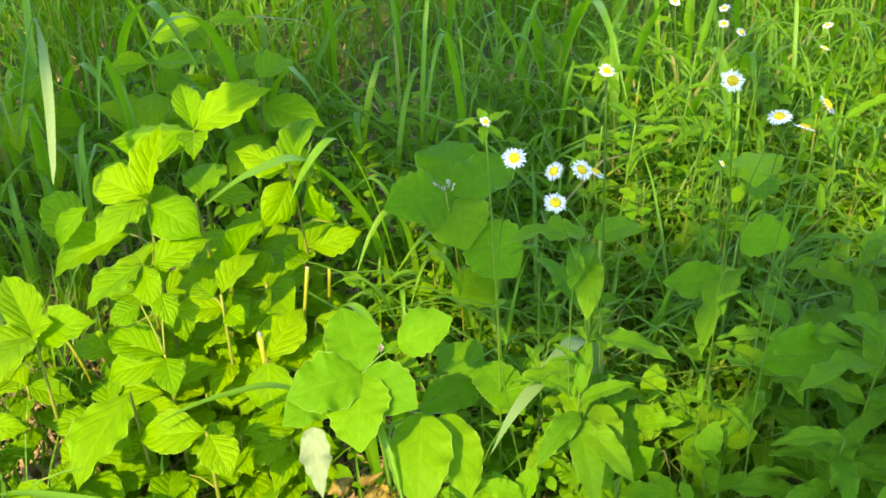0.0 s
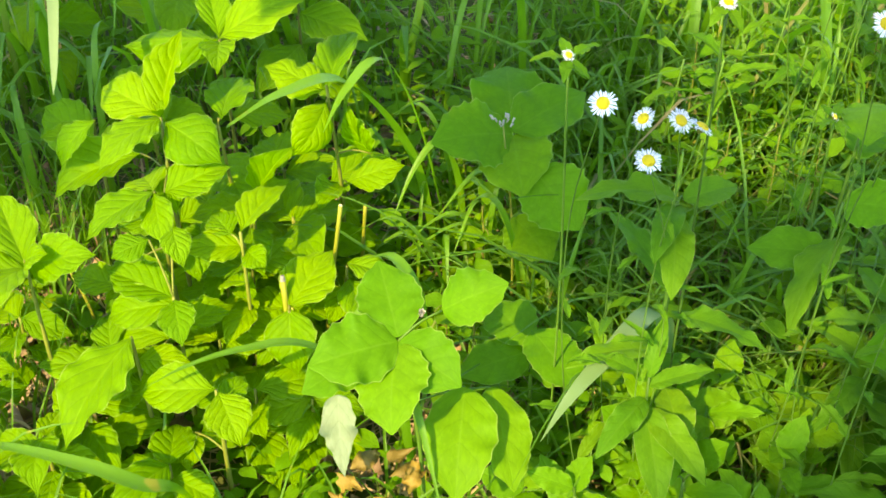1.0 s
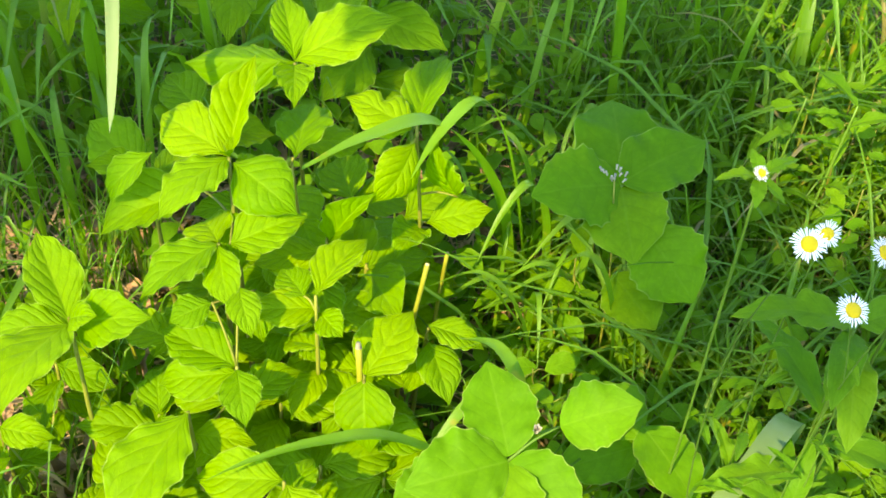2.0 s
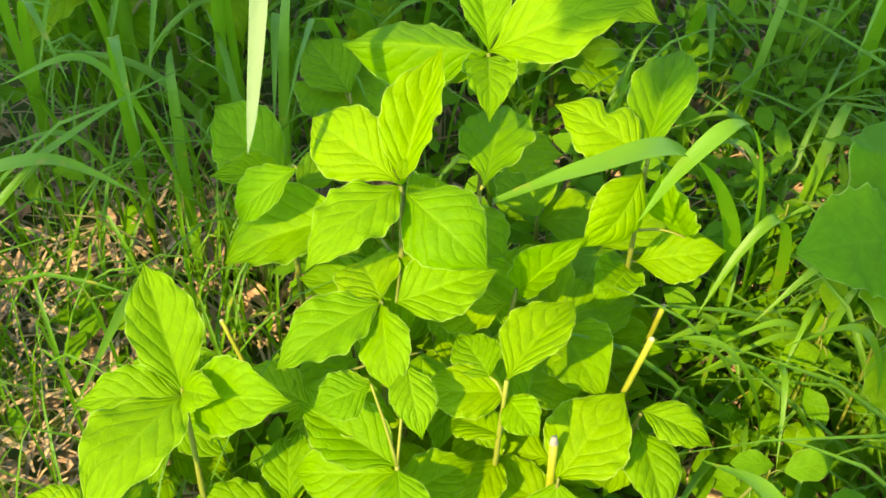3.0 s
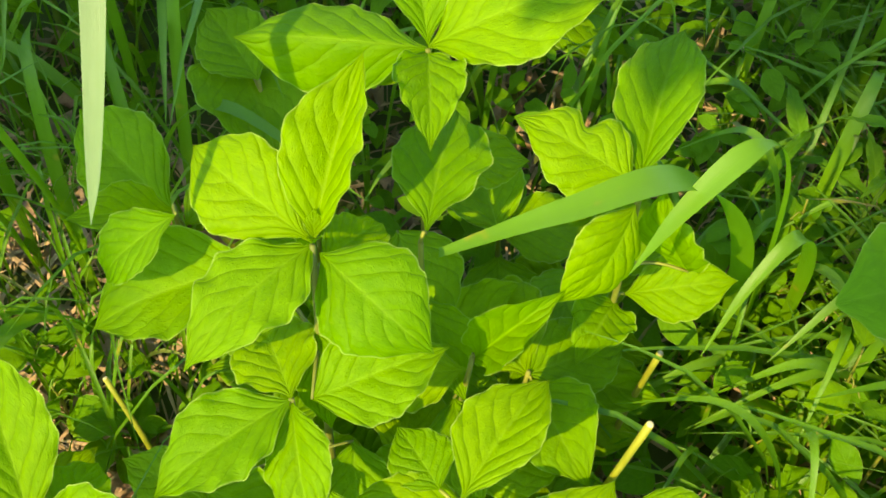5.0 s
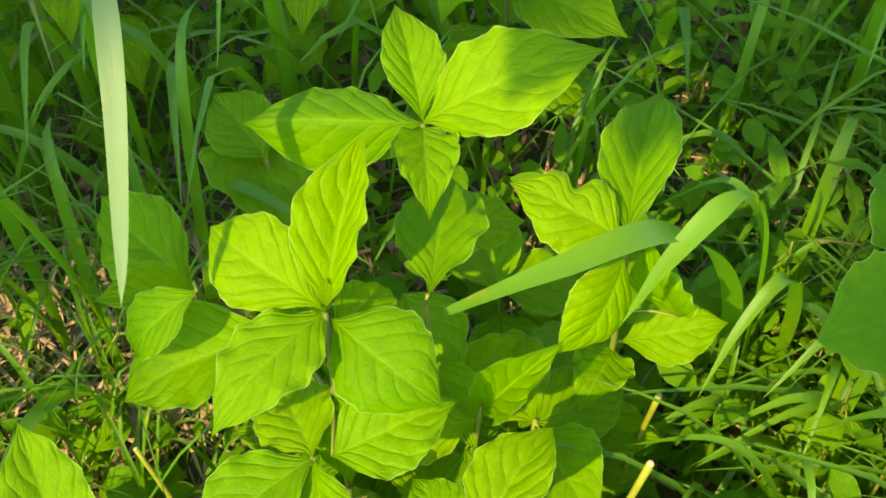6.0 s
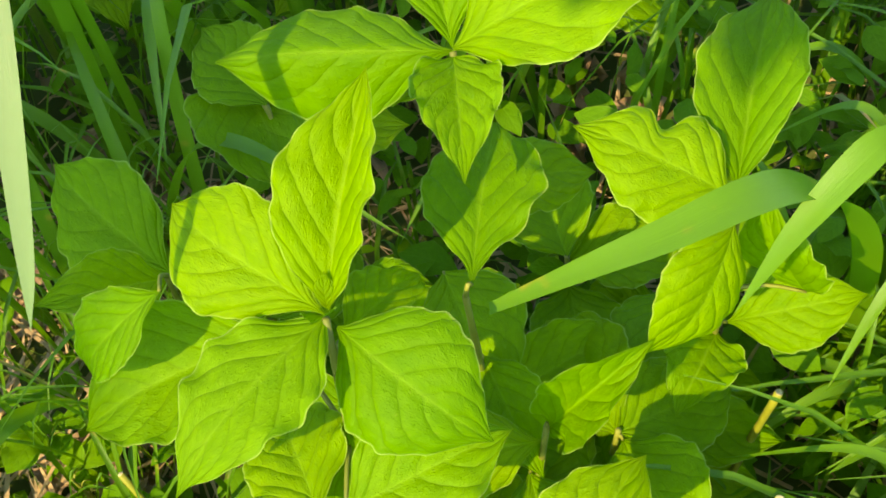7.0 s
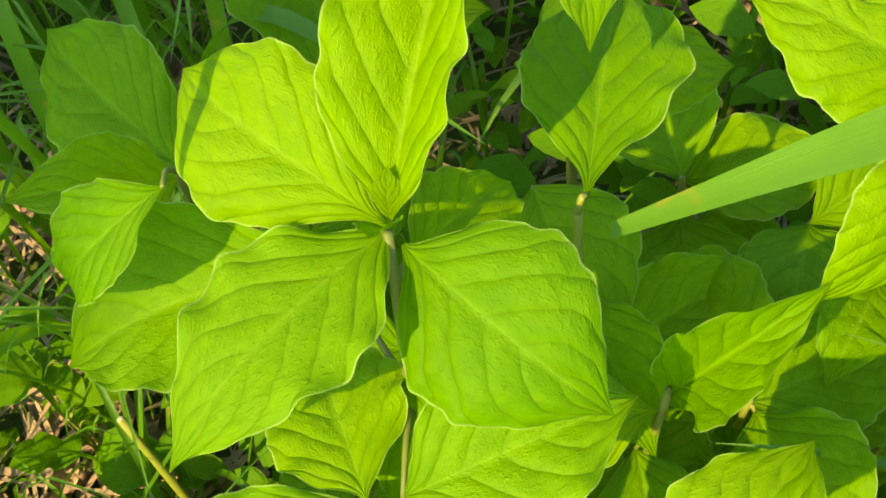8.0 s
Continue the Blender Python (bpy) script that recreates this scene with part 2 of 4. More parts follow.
def veined_leaf_grid(seed, nu=60, nv=18, arch=0.05, fold=0.20, droop=0.10, curl=0.10, ruffle=0.020, quilt=0.0065, belly=1.0, bend=0.0, notch=0.0, twist=0.0):
    """An oval leaf with a drawn-out tip, of length 1 along x and width 1 across y: sunken veins, puffed flesh between them and a ruffled edge."""
    rng = np.random.default_rng(seed)
    ph = rng.uniform(0, 6.28, 8)
    verts, uvs, faces = [], [], []
    for i in range(nu + 1):
        u = i / nu
        half = 0.5 * smooth_table(OUTLINE, u ** belly)
        full = min(1.0, half * 4)
        tip = max(0.0, u - 0.55) / 0.45
        for j in range(nv + 1):
            v = j / nv * 2 - 1
            a, sgn = abs(v), 1 if v > 0 else -1
            w = half * (1 + full * (0.014 * math.sin(u * 12 + ph[0] + sgn) + 0.026 * math.sin(u * 29 + ph[1] + 2 * sgn) + 0.015 * math.sin(u * 61 + ph[2] * sgn)))
            if notch and v < 0:
                w *= 1 - notch * math.exp(-((u - 0.52) / 0.09) ** 2)
            off = a * 0.5
            along = (u * VEIN_PAIRS - off * VEIN_SWEEP - 2.5 * off * off) % 1.0
            puff = 1 - math.exp(-((along - 0.5) / 0.16) ** 2)
            z = arch * 4 * u * (1 - u) - droop * tip * tip
            z += fold * (math.hypot(v * half, 0.03) - 0.03) - curl * half * a ** 3
            z += 0.62 * ruffle * full * a ** 4 * (math.sin(u * 31 + ph[3] + sgn * 1.3) + 0.7 * math.sin(u * 17 + ph[4] * sgn))
            z += 0.3 * ruffle * full * a * a * math.sin(u * 8 + ph[5] + sgn * 2)
            z += 0.62 * quilt * puff * min(1, a * 4) * full * min(1, (1 - u) * 4)
            z += twist * v * half * (u - 0.4)
            verts.append((u, v * w + bend * u * (1 - u), z))
            uvs.append((u, 0.5 + v * 0.5))
    n = nv + 1
    for i in range(nu):
        for j in range(nv):
            faces.append((i * n + j, (i + 1) * n + j, (i + 1) * n + j + 1, i * n + j + 1))
    return verts, faces, uvs


def veined_leaves(name, mat, count, **shape):
    made = []
    for k in range(count):
        r = random.Random(k * 19 + 5)
        form = dict(arch=r.uniform(0.0, 0.08), fold=r.uniform(0.10, 0.30), droop=r.uniform(0.02, 0.16), curl=r.uniform(-0.05, 0.22), ruffle=r.uniform(0.018, 0.038), quilt=r.uniform(0.002, 0.0075), belly=r.uniform(0.86, 1.16), bend=r.uniform(-0.10, 0.10), twist=r.uniform(-0.15, 0.15))
        form.update(shape)
        made.append(mesh_from(name, *veined_leaf_grid(k + 3, **form), [mat]))
    return made


def leaf_meshes(name, mat, count, fine=True, **shape):
    made = []
    for k in range(count):
        nu, nv = (44, 10) if fine else (9, 4)
        rng = random.Random(k * 7 + len(name))
        s = dict(shape)
        s["arch"] = shape.get("arch", 0.06) * rng.uniform(0.5, 1.5)
        s["wave"] = shape.get("wave", 0.05) * rng.uniform(0.6, 1.4)
        s["bend"] = rng.uniform(-0.10, 0.10)
        v, f, uv = leaf_grid(nu, nv, k + 11, **s)
        made.append(mesh_from(name, v, f, uv, [mat]))
    return made


SHRUB = veined_leaves("shrub_leaf", SHRUB_LEAF, 12)
SHRUB_NOTCH = veined_leaves("shrub_leaf", SHRUB_LEAF, 1, notch=0.5, fold=0.12)
WEED = leaf_meshes("weed_leaf", WEED_LEAF, 6, wave=0.04, quilt=0.003, peak=0.66, tail=0.86, teeth=0.040, point=0.22, fold=0.08)
PALE_LEAF = leaf_material("pale_leaf", (0.22, 0.28, 0.15), (0.28, 0.34, 0.20), (0.32, 0.36, 0.22), (0.15, 0.24, 0.08), pairs=5, sweep=2.0, relief=0.15, rough=0.6)
PALE_WEED = leaf_meshes("weed_leaf", PALE_LEAF, 1, wave=0.09, quilt=0.003, peak=0.5, tail=1.2, teeth=0.03, point=0.0)
LANCE = leaf_meshes("lance_leaf", LANCE_LEAF, 5, wave=0.03, quilt=0.003, peak=0.6, tail=0.9, teeth=0.01, point=0.0, arch=0.1)
SMALL = leaf_meshes("small_leaf", WEED_LEAF, 4, fine=False, wave=0.05, quilt=0.0)


LEAN = Vector((SUN.x * 0.35, SUN.y * 0.55, 1.0)).normalized()


def leaf_pose(x, y, z, yaw, pitch, roll, length, width, rest=Vector((0, 0, 1))):
    """Where a unit leaf goes: its foot, heading, rise, roll about the midrib, length and width. rest: which way its face looks unrolled."""
    a, p, r = radians(yaw), radians(pitch), radians(roll)
    ax = Vector((math.cos(a) * math.cos(p), math.sin(a) * math.cos(p), math.sin(p)))
    s0 = ax.cross(rest).normalized()
    side = s0 * math.cos(r) + s0.cross(ax) * math.sin(r)
    up = side.cross(ax)
    m = Matrix.Identity(4)
    for i in range(3):
        m[i][0], m[i][1], m[i][2] = ax[i] * length, -side[i] * width, up[i] * length
        m[i][3] = (x, y, z)[i]
    return m


def spline(points, steps):
    """Catmull-Rom through points."""
    P = [Vector(p) for p in points]
    P = [P[0] * 2 - P[1]] + P + [P[-1] * 2 - P[-2]]
    out = []
    for i in range(1, len(P) - 2):
        for k in range(steps):
            t = k / steps
            a, b, c, d = P[i - 1:i + 3]
            out.append(0.5 * (2 * b + (c - a) * t + (2 * a - 5 * b + 4 * c - d) * t * t + (3 * b - a - 3 * c + d) * t ** 3))
    return out + [P[-2]]


def tube_data(points, r0, r1, sides=7, steps=5, knots=0.0):
    path = spline(points, steps)
    verts, faces = [], []
    for i, p in enumerate(path):
        d = (path[min(i + 1, len(path) - 1)] - path[max(i - 1, 0)]).normalized()
        e = d.cross(Vector((0.31, 0.87, 0.11))).normalized()
        f = d.cross(e)
        r = r0 + (r1 - r0) * i / (len(path) - 1)
        r *= 1 + knots * math.sin(i * 2.1)
        for k in range(sides):
            a = 6.2832 * k / sides
            verts.append(p + (e * math.cos(a) + f * math.sin(a)) * r)
    for i in range(len(path) - 1):
        for k in range(sides):
            q = (k + 1) % sides
            faces.append((i * sides + k, i * sides + q, (i + 1) * sides + q, (i + 1) * sides + k))
    faces.append(tuple(range(sides - 1, -1, -1)))
    faces.append(tuple((len(path) - 1) * sides + k for k in range(sides)))
    return verts, faces


def joined(name, pieces, mats):
    verts, faces, uvs = [], [], []
    for p in pieces:
        v, f = p[0], p[1]
        o = len(verts)
        verts += list(v)
        faces += [tuple(o + i for i in q) for q in f]
        uvs += list(p[2]) if len(p) > 2 else [(0, 0)] * len(v)
    return mesh_from(name, verts, faces, uvs, mats)


def blade_data(points, width, steps=5, fold=0.25, twist=0.0, blunt=0.0, late=False):
    """A grass blade along points, widest a third of the way from its foot, folded along its midrib."""
    path = spline(points, steps)
    n = len(path)
    verts, faces, uvs = [], [], []
    prev = None
    for i, p in enumerate(path):
        u = i / (n - 1)
        d = (path[min(i + 1, n - 1)] - path[max(i - 1, 0)]).normalized()
        s = d.cross(Vector((0, 0, 1)))
        if s.length < 0.05:
            s = prev if prev is not None else Vector((1, 0, 0))
        s.normalize()
        if prev is not None and s.dot(prev) < 0:
            s = -s
        prev = s.copy()
        nn = s.cross(d)
        a = twist * u
        s2 = s * math.cos(a) + nn * math.sin(a)
        n2 = nn * math.cos(a) - s * math.sin(a)
        w = width * 0.5 * min(1.0, 0.45 + u * 2) * (1 - max(0, (u - 0.45) / 0.55) ** 1.6 * (1 - blunt))
        if late:
            g = min(1.0, max(0.0, (u - 0.52) / 0.16))
            w = width * 0.5 * (0.22 + 0.78 * g * g * (3 - 2 * g)) * (1 - max(0, (u - 0.66) / 0.34) ** 1.5)
        for k in (-1, -0.5, 0, 0.5, 1):
            verts.append(p + s2 * (w * k) + n2 * (abs(k) * w * fold))
            uvs.append((u, 0.5 + 0.5 * k))
    for i in range(n - 1):
        for k in range(4):
            faces.append((i * 5 + k, i * 5 + k + 1, (i + 1) * 5 + k + 1, (i + 1) * 5 + k))
    return verts, faces, uvs


# ---- plants with broad leaves ----
def broad_plant(name, label, category, root, stems, leaves, meshes, seed, group="", thick=0.0022, stem_mat=None, own=None):
    """stems: lists of points; leaves: rows of leaf_pose. Stalks join each leaf to the nearest stem."""
    rng = random.Random(seed)
    top = thing(name, label, category, group, root)
    o = Vector(root)
    pieces = []
    nodes = []
    for pts in stems:
        pts = [Vector(p) - o for p in pts]
        nodes += spline(pts, 8)
        pieces.append(tube_data(pts, thick * 1.25, thick * 0.6, 7, 6, 0.08))
    for row in leaves:
        b = Vector(row[:3]) - o
        if nodes:
            near = min(nodes, key=lambda q: (q - b).length)
            if 0.004 < (near - b).length < 0.09:
                pieces.append(tube_data([near, near.lerp(b, 0.5) + Vector((0, 0, 0.004)), b], thick * 0.5, thick * 0.35, 5, 3))
    if pieces:
        part("stem", joined("stem", pieces, [stem_mat or STEM]), top)
    for k, row in enumerate(leaves):
        m = leaf_pose(*row, rest=LEAN if meshes is SHRUB or meshes is WEED else Vector((0, 0, 1)))
        m.translation -= o
        part("leaf", own[k] if own and k in own else meshes[(k + seed) % len(meshes)], top, m)
    return top


SHRUB_LABEL = "young shrub with sunlit yellow-green strongly veined leaves"


def shrub(root, stems, leaves, seed, label=SHRUB_LABEL, own=None):
    return broad_plant("young_shrub", label, "shrub", root, stems, leaves, SHRUB, seed, "young shrubs in the clearing", own=own)


def own_leaf(seed, **form):
    """A leaf with a form of its own, for the leaves that stand out."""
    return mesh_from("shrub_leaf", *veined_leaf_grid(seed, **form), [SHRUB_LEAF])


KEELED = own_leaf(31, fold=0.50, curl=0.10, ruffle=0.034, droop=-0.06, quilt=0.008, belly=0.95, bend=0.06)
BLUNT = own_leaf(32, belly=1.28, droop=0.20, arch=0.05, fold=0.14, curl=0.14, quilt=0.003, ruffle=0.022)
LONG = own_leaf(33, belly=0.96, droop=0.10, arch=0.07, fold=0.06, curl=0.02, ruffle=0.036, quilt=0.004)
ROUND = own_leaf(34, belly=0.98, arch=0.10, curl=0.26, fold=0.12, droop=0.12, quilt=0.004, ruffle=0.014)
LIMP = own_leaf(35, belly=1.1, fold=0.28, curl=-0.08, quilt=0.008, ruffle=0.03, droop=0.14)
TENT = own_leaf(36, belly=1.1, fold=-0.42, curl=0.05, quilt=0.005, ruffle=0.036, droop=0.05)
FRILLED = own_leaf(37, belly=0.84, fold=0.22, curl=0.0, quilt=0.006, ruffle=0.042, droop=0.06)
HEART = own_leaf(38, belly=1.22, fold=0.16, curl=0.12, quilt=0.005, ruffle=0.036, droop=0.03)
QUILTED = own_leaf(39, belly=1.05, fold=0.26, curl=0.06, quilt=0.010, ruffle=0.020, droop=0.05)
CRUMPLED = own_leaf(40, belly=1.0, fold=0.45, curl=-0.15, quilt=0.006, ruffle=0.060, droop=0.10, twist=0.5)


shrub((-0.272, 0.985, 0), [[(-0.272, 0.985, 0), (-0.276, 0.986, 0.13), (-0.279, 0.990, 0.25), (-0.284, 1.010, 0.307)]], [
    (-0.284, 1.012, 0.307, 80, 33, 8, 0.081, 0.036),
    (-0.284, 1.012, 0.306, 152, 11, 12, 0.073, 0.044),
    (-0.284, 1.012, 0.305, -125, -6, -8, 0.074, 0.044),
    (-0.281, 1.010, 0.302, -31, -15, -8, 0.063, 0.050),
    (-0.283, 1.016, 0.285, 63, -19, -10, 0.053, 0.028),
    (-0.318, 1.040, 0.246, -156, -13, 0, 0.088, 0.055),
    (-0.277, 0.963, 0.262, 27, 13, -4, 0.062, 0.044),
    (-0.281, 0.994, 0.268, -70, -40, 10, 0.045, 0.026),
    (-0.284, 1.011, 0.307, -95, 52, 0, 0.018, 0.011),
    (-0.284, 1.013, 0.307, 95, 60, 0, 0.014, 0.008),
], 1, "tall young shrub with a rosette of bright yellow-green veined leaves", {0: KEELED, 1: BLUNT, 2: LONG, 3: ROUND, 5: LIMP})
shrub((-0.360, 1.075, 0), [[(-0.360, 1.075, 0), (-0.366, 1.066, 0.14), (-0.364, 1.060, 0.252)]], [
    (-0.350, 1.030, 0.288, -157, -42, 0, 0.058, 0.031),
    (-0.368, 1.068, 0.238, -140, 30, 12, 0.056, 0.030),
    (-0.374, 1.080, 0.222, 147, 16, 17, 0.078, 0.052),
    (-0.362, 1.062, 0.235, 60, 0, 0, 0.05, 0.03),
], 3, "young shrub with yellow-green leaves, half of it shaded")
shrub((-0.280, 0.965, 0), [[(-0.280, 0.965, 0), (-0.283, 0.962, 0.15), (-0.285, 0.960, 0.265)]], [
    (-0.285, 0.960, 0.265, -140, -13, -12, 0.070, 0.042),
    (-0.285, 0.960, 0.264, -72, -14, -14, 0.054, 0.031),
    (-0.285, 0.960, 0.266, 118, -22, -4, 0.060, 0.040),
    (-0.287, 0.968, 0.250, 95, 0, -10, 0.042, 0.024),
], 4)
shrub((-0.245, 1.130, 0), [[(-0.245, 1.130, 0), (-0.250, 1.125, 0.16), (-0.251, 1.115, 0.323)]], [
    (-0.251, 1.115, 0.323, 179, -5, 10, 0.093, 0.046),
    (-0.251, 1.115, 0.325, 110, 30, -18, 0.062, 0.031),
    (-0.251, 1.115, 0.324, 13, 26, -4, 0.094, 0.052),
    (-0.251, 1.115, 0.321, -81, 5, 12, 0.061, 0.032),
    (-0.252, 1.117, 0.308, 151, -30, 18, 0.055, 0.024),
    (-0.252, 1.122, 0.235, 20, -10, 0, 0.06, 0.036),
], 5, "young shrub with a four-leaved sunlit crown crossed by a shadow", {0: TENT, 1: QUILTED, 2: LONG, 3: FRILLED})
shrub((-0.236, 1.085, 0), [[(-0.236, 1.085, 0), (-0.240, 1.060, 0.15), (-0.242, 1.036, 0.283)]], [
    (-0.240, 1.039, 0.286, 88, -1, 0, 0.079, 0.046),
    (-0.241, 1.055, 0.21, -60, -15, 0, 0.055, 0.034),
    (-0.262, 1.102, 0.200, -63, 0, 0, 0.076, 0.052),
], 6, "young shrub with a broad leaf mostly in shade", {0: HEART})
shrub((-0.350, 1.215, 0), [[(-0.350, 1.215, 0), (-0.355, 1.20, 0.12), (-0.357, 1.192, 0.205)]], [
    (-0.384, 1.232, 0.196, -60, -4, 14, 0.094, 0.068),
    (-0.357, 1.192, 0.205, 130, 0, 0, 0.07, 0.045),
    (-0.357, 1.192, 0.180, 20, -10, 0, 0.07, 0.045),
], 7, "shaded young shrub with a broad rounded dark green leaf")
c_plant = shrub((-0.138, 1.105, 0), [[(-0.138, 1.105, 0), (-0.143, 1.095, 0.10), (-0.143, 1.091, 0.177), (-0.148, 1.071, 0.303)]], [
    (-0.149, 1.075, 0.296, 80, 8, 10, 0.095, 0.040),
    (-0.149, 1.069, 0.288, -123, -36, 58, 0.058, 0.044),
    (-0.138, 1.095, 0.179, 4, 20, -14, 0.060, 0.038),
    (-0.142, 1.091, 0.177, -113, 4, 4, 0.046, 0.035),
    (-0.112, 1.084, 0.222, 160, 60, 70, 0.052, 0.042),
], 8, own={0: QUILTED, 1: ROUND, 3: CRUMPLED})
part("leaf", SHRUB_NOTCH[0], c_plant, Matrix.Translation((0.138, -1.105, 0)) @ leaf_pose(-0.152, 1.073, 0.298, 164, 19, 24, 0.059, 0.043))
shrub((-0.225, 1.020, 0), [[(-0.225, 1.020, 0), (-0.220, 1.018, 0.12), (-0.213, 1.018, 0.222)]], [
    (-0.213, 1.020, 0.216, 16, 54, -12, 0.062, 0.026),
    (-0.215, 1.018, 0.21, 190, -10, 0, 0.06, 0.036),
    (-0.220, 1.018, 0.18, -70, -8, 0, 0.06, 0.036),
    (-0.220, 1.018, 0.15, 70, 0, 0, 0.06, 0.036),
], 9, own={0: CRUMPLED})
shrub((-0.212, 0.940, 0), [[(-0.212, 0.940, 0), (-0.210, 0.939, 0.1), (-0.209, 0.936, 0.243)]], [
    (-0.209, 0.936, 0.243, 63, 7, 18, 0.068, 0.041),
    (-0.219, 0.943, 0.234, 130, 1, -8, 0.036, 0.030),
    (-0.208, 0.943, 0.222, 196, 8, 10, 0.056, 0.032),
    (-0.207, 0.936, 0.186, 144, -33, -24, 0.051, 0.029),
    (-0.208, 0.943, 0.218, -50, 4, -12, 0.033, 0.025),
    (-0.208, 0.943, 0.15, -110, 0, 0, 0.05, 0.03),
], 10, own={0: QUILTED})
shrub((-0.170, 0.925, 0), [[(-0.170, 0.925, 0), (-0.171, 0.922, 0.1), (-0.171, 0.921, 0.168)]], [
    (-0.171, 0.925, 0.168, 60, 20, 4, 0.068, 0.054),
    (-0.171, 0.923, 0.168, -80, -48, -10, 0.060, 0.050),
    (-0.171, 0.925, 0.13, 150, 0, 0, 0.06, 0.035),
    (-0.171, 0.925, 0.11, -20, 0, 0, 0.06, 0.035),
], 11, "cropped young shrub with a pale leaf beside its stub")
shrub((-0.140, 0.985, 0), [[(-0.140, 0.985, 0), (-0.133, 0.982, 0.1), (-0.126, 0.978, 0.172)]], [
    (-0.126, 0.978, 0.176, -10, -12, 10, 0.050, 0.028),
    (-0.125, 0.976, 0.158, -67, -14, 14, 0.058, 0.036),
    (-0.126, 0.978, 0.15, -110, -20, 14, 0.045, 0.026),
], 12)
shrub((-0.385, 0.895, 0), [[(-0.385, 0.895, 0), (-0.385, 0.898, 0.12), (-0.386, 0.903, 0.226)]], [
    (-0.386, 0.903, 0.230, -31, 38, -12, 0.042, 0.024),
    (-0.386, 0.903, 0.226, 122, 15, -18, 0.088, 0.042),
    (-0.386, 0.903, 0.225, -108, 4, -10, 0.088, 0.056),
    (-0.386, 0.903, 0.225, -8, 22, -13, 0.068, 0.044),
    (-0.386, 0.903, 0.215, 82, -20, -18, 0.056, 0.034),
    (-0.386, 0.903, 0.222, -167, 0, 0, 0.062, 0.036),
    (-0.386, 0.903, 0.220, 150, -16, 17, 0.060, 0.032),
], 13, "young shrub with wide bright leaves spread in a cross")
shrub((-0.262, 0.890, 0), [[(-0.262, 0.890, 0), (-0.262, 0.892, 0.1), (-0.262, 0.893, 0.206)]], [
    (-0.262, 0.893, 0.205, 156, 4, -12, 0.070, 0.042),
    (-0.262, 0.893, 0.198, 182, -14, 10, 0.066, 0.040),
    (-0.262, 0.893, 0.203, -72, -14, 4, 0.046, 0.032),
    (-0.281, 0.914, 0.250, -146, -6, 8, 0.034, 0.028),
    (-0.264, 0.928, 0.254, -67, -14, 10, 0.042, 0.026),
    (-0.262, 0.893, 0.17, 40, 0, 0, 0.055, 0.034),
    (-0.262, 0.893, 0.14, -120, 0, 0, 0.055, 0.034),
], 14)
shrub((-0.216, 0.816, 0), [[(-0.216, 0.816, 0), (-0.216, 0.817, 0.1), (-0.215, 0.816, 0.176)]], [
    (-0.216, 0.818, 0.175, 180, -5, 10, 0.067, 0.042),
    (-0.213, 0.814, 0.176, -60, -18, 8, 0.050, 0.038),
    (-0.247, 0.841, 0.095, -89, -2, -8, 0.040, 0.026),
    (-0.214, 0.818, 0.15, 70, 10, 0, 0.04, 0.026),
], 15)
shrub((-0.290, 0.865, 0), [[(-0.290, 0.865, 0), (-0.291, 0.862, 0.1), (-0.292, 0.859, 0.190)]], [
    (-0.292, 0.859, 0.190, -112, -14, -10, 0.105, 0.060),
    (-0.276, 0.906, 0.143, 154, -2, 12, 0.064, 0.039),
    (-0.292, 0.862, 0.16, -10, 10, 0, 0.05, 0.03),
    (-0.292, 0.862, 0.13, 190, 0, 0, 0.05, 0.03),
], 16)
shrub((-0.300, 0.955, 0), [[(-0.300, 0.955, 0), (-0.315, 0.955, 0.1), (-0.330, 0.953, 0.178)]], [
    (-0.333, 0.953, 0.179, -16, 4, -14, 0.063, 0.038),
    (-0.263, 0.976, 0.202, -74, -22, 8, 0.043, 0.034),
    (-0.226, 0.965, 0.161, -44, -1, -14, 0.030, 0.022),
    (-0.330, 0.953, 0.16, 160, -5, 0, 0.055, 0.034),
    (-0.325, 0.953, 0.13, -100, -5, 0, 0.055, 0.034),
], 17)

shrub((-0.190, 1.050, 0), [[(-0.190, 1.050, 0), (-0.188, 1.045, 0.10), (-0.184, 1.042, 0.175)]], [
    (-0.184, 1.042, 0.170, 120, -6, 8, 0.075, 0.054),
    (-0.182, 1.040, 0.170, -62, 8, -6, 0.066, 0.050),
    (-0.184, 1.042, 0.172, 34, -8, 6, 0.062, 0.046),
    (-0.188, 1.045, 0.150, -150, 4, 0, 0.060, 0.042),
], 18, "young shrub with broad leaves in deep shade")
shrub((-0.205, 1.165, 0), [[(-0.205, 1.165, 0), (-0.207, 1.150, 0.10), (-0.209, 1.140, 0.16)]], [
    (-0.209, 1.140, 0.160, 110, 4, 6, 0.066, 0.048),
    (-0.208, 1.146, 0.150, 15, 0, 6, 0.064, 0.046),
    (-0.208, 1.146, 0.130, -80, 0, 6, 0.064, 0.046),
], 19, "young shrub with broad leaves in deep shade")

# ---- smooth-leaved weeds ----
def weed(root, stems, leaves, seed, label="leafy weed with smooth oval bright green leaves"):
    return broad_plant("leafy_weed", label, "weed", root, stems, leaves, WEED, seed, "smooth-leaved weeds", 0.0020, DARK_STEM)


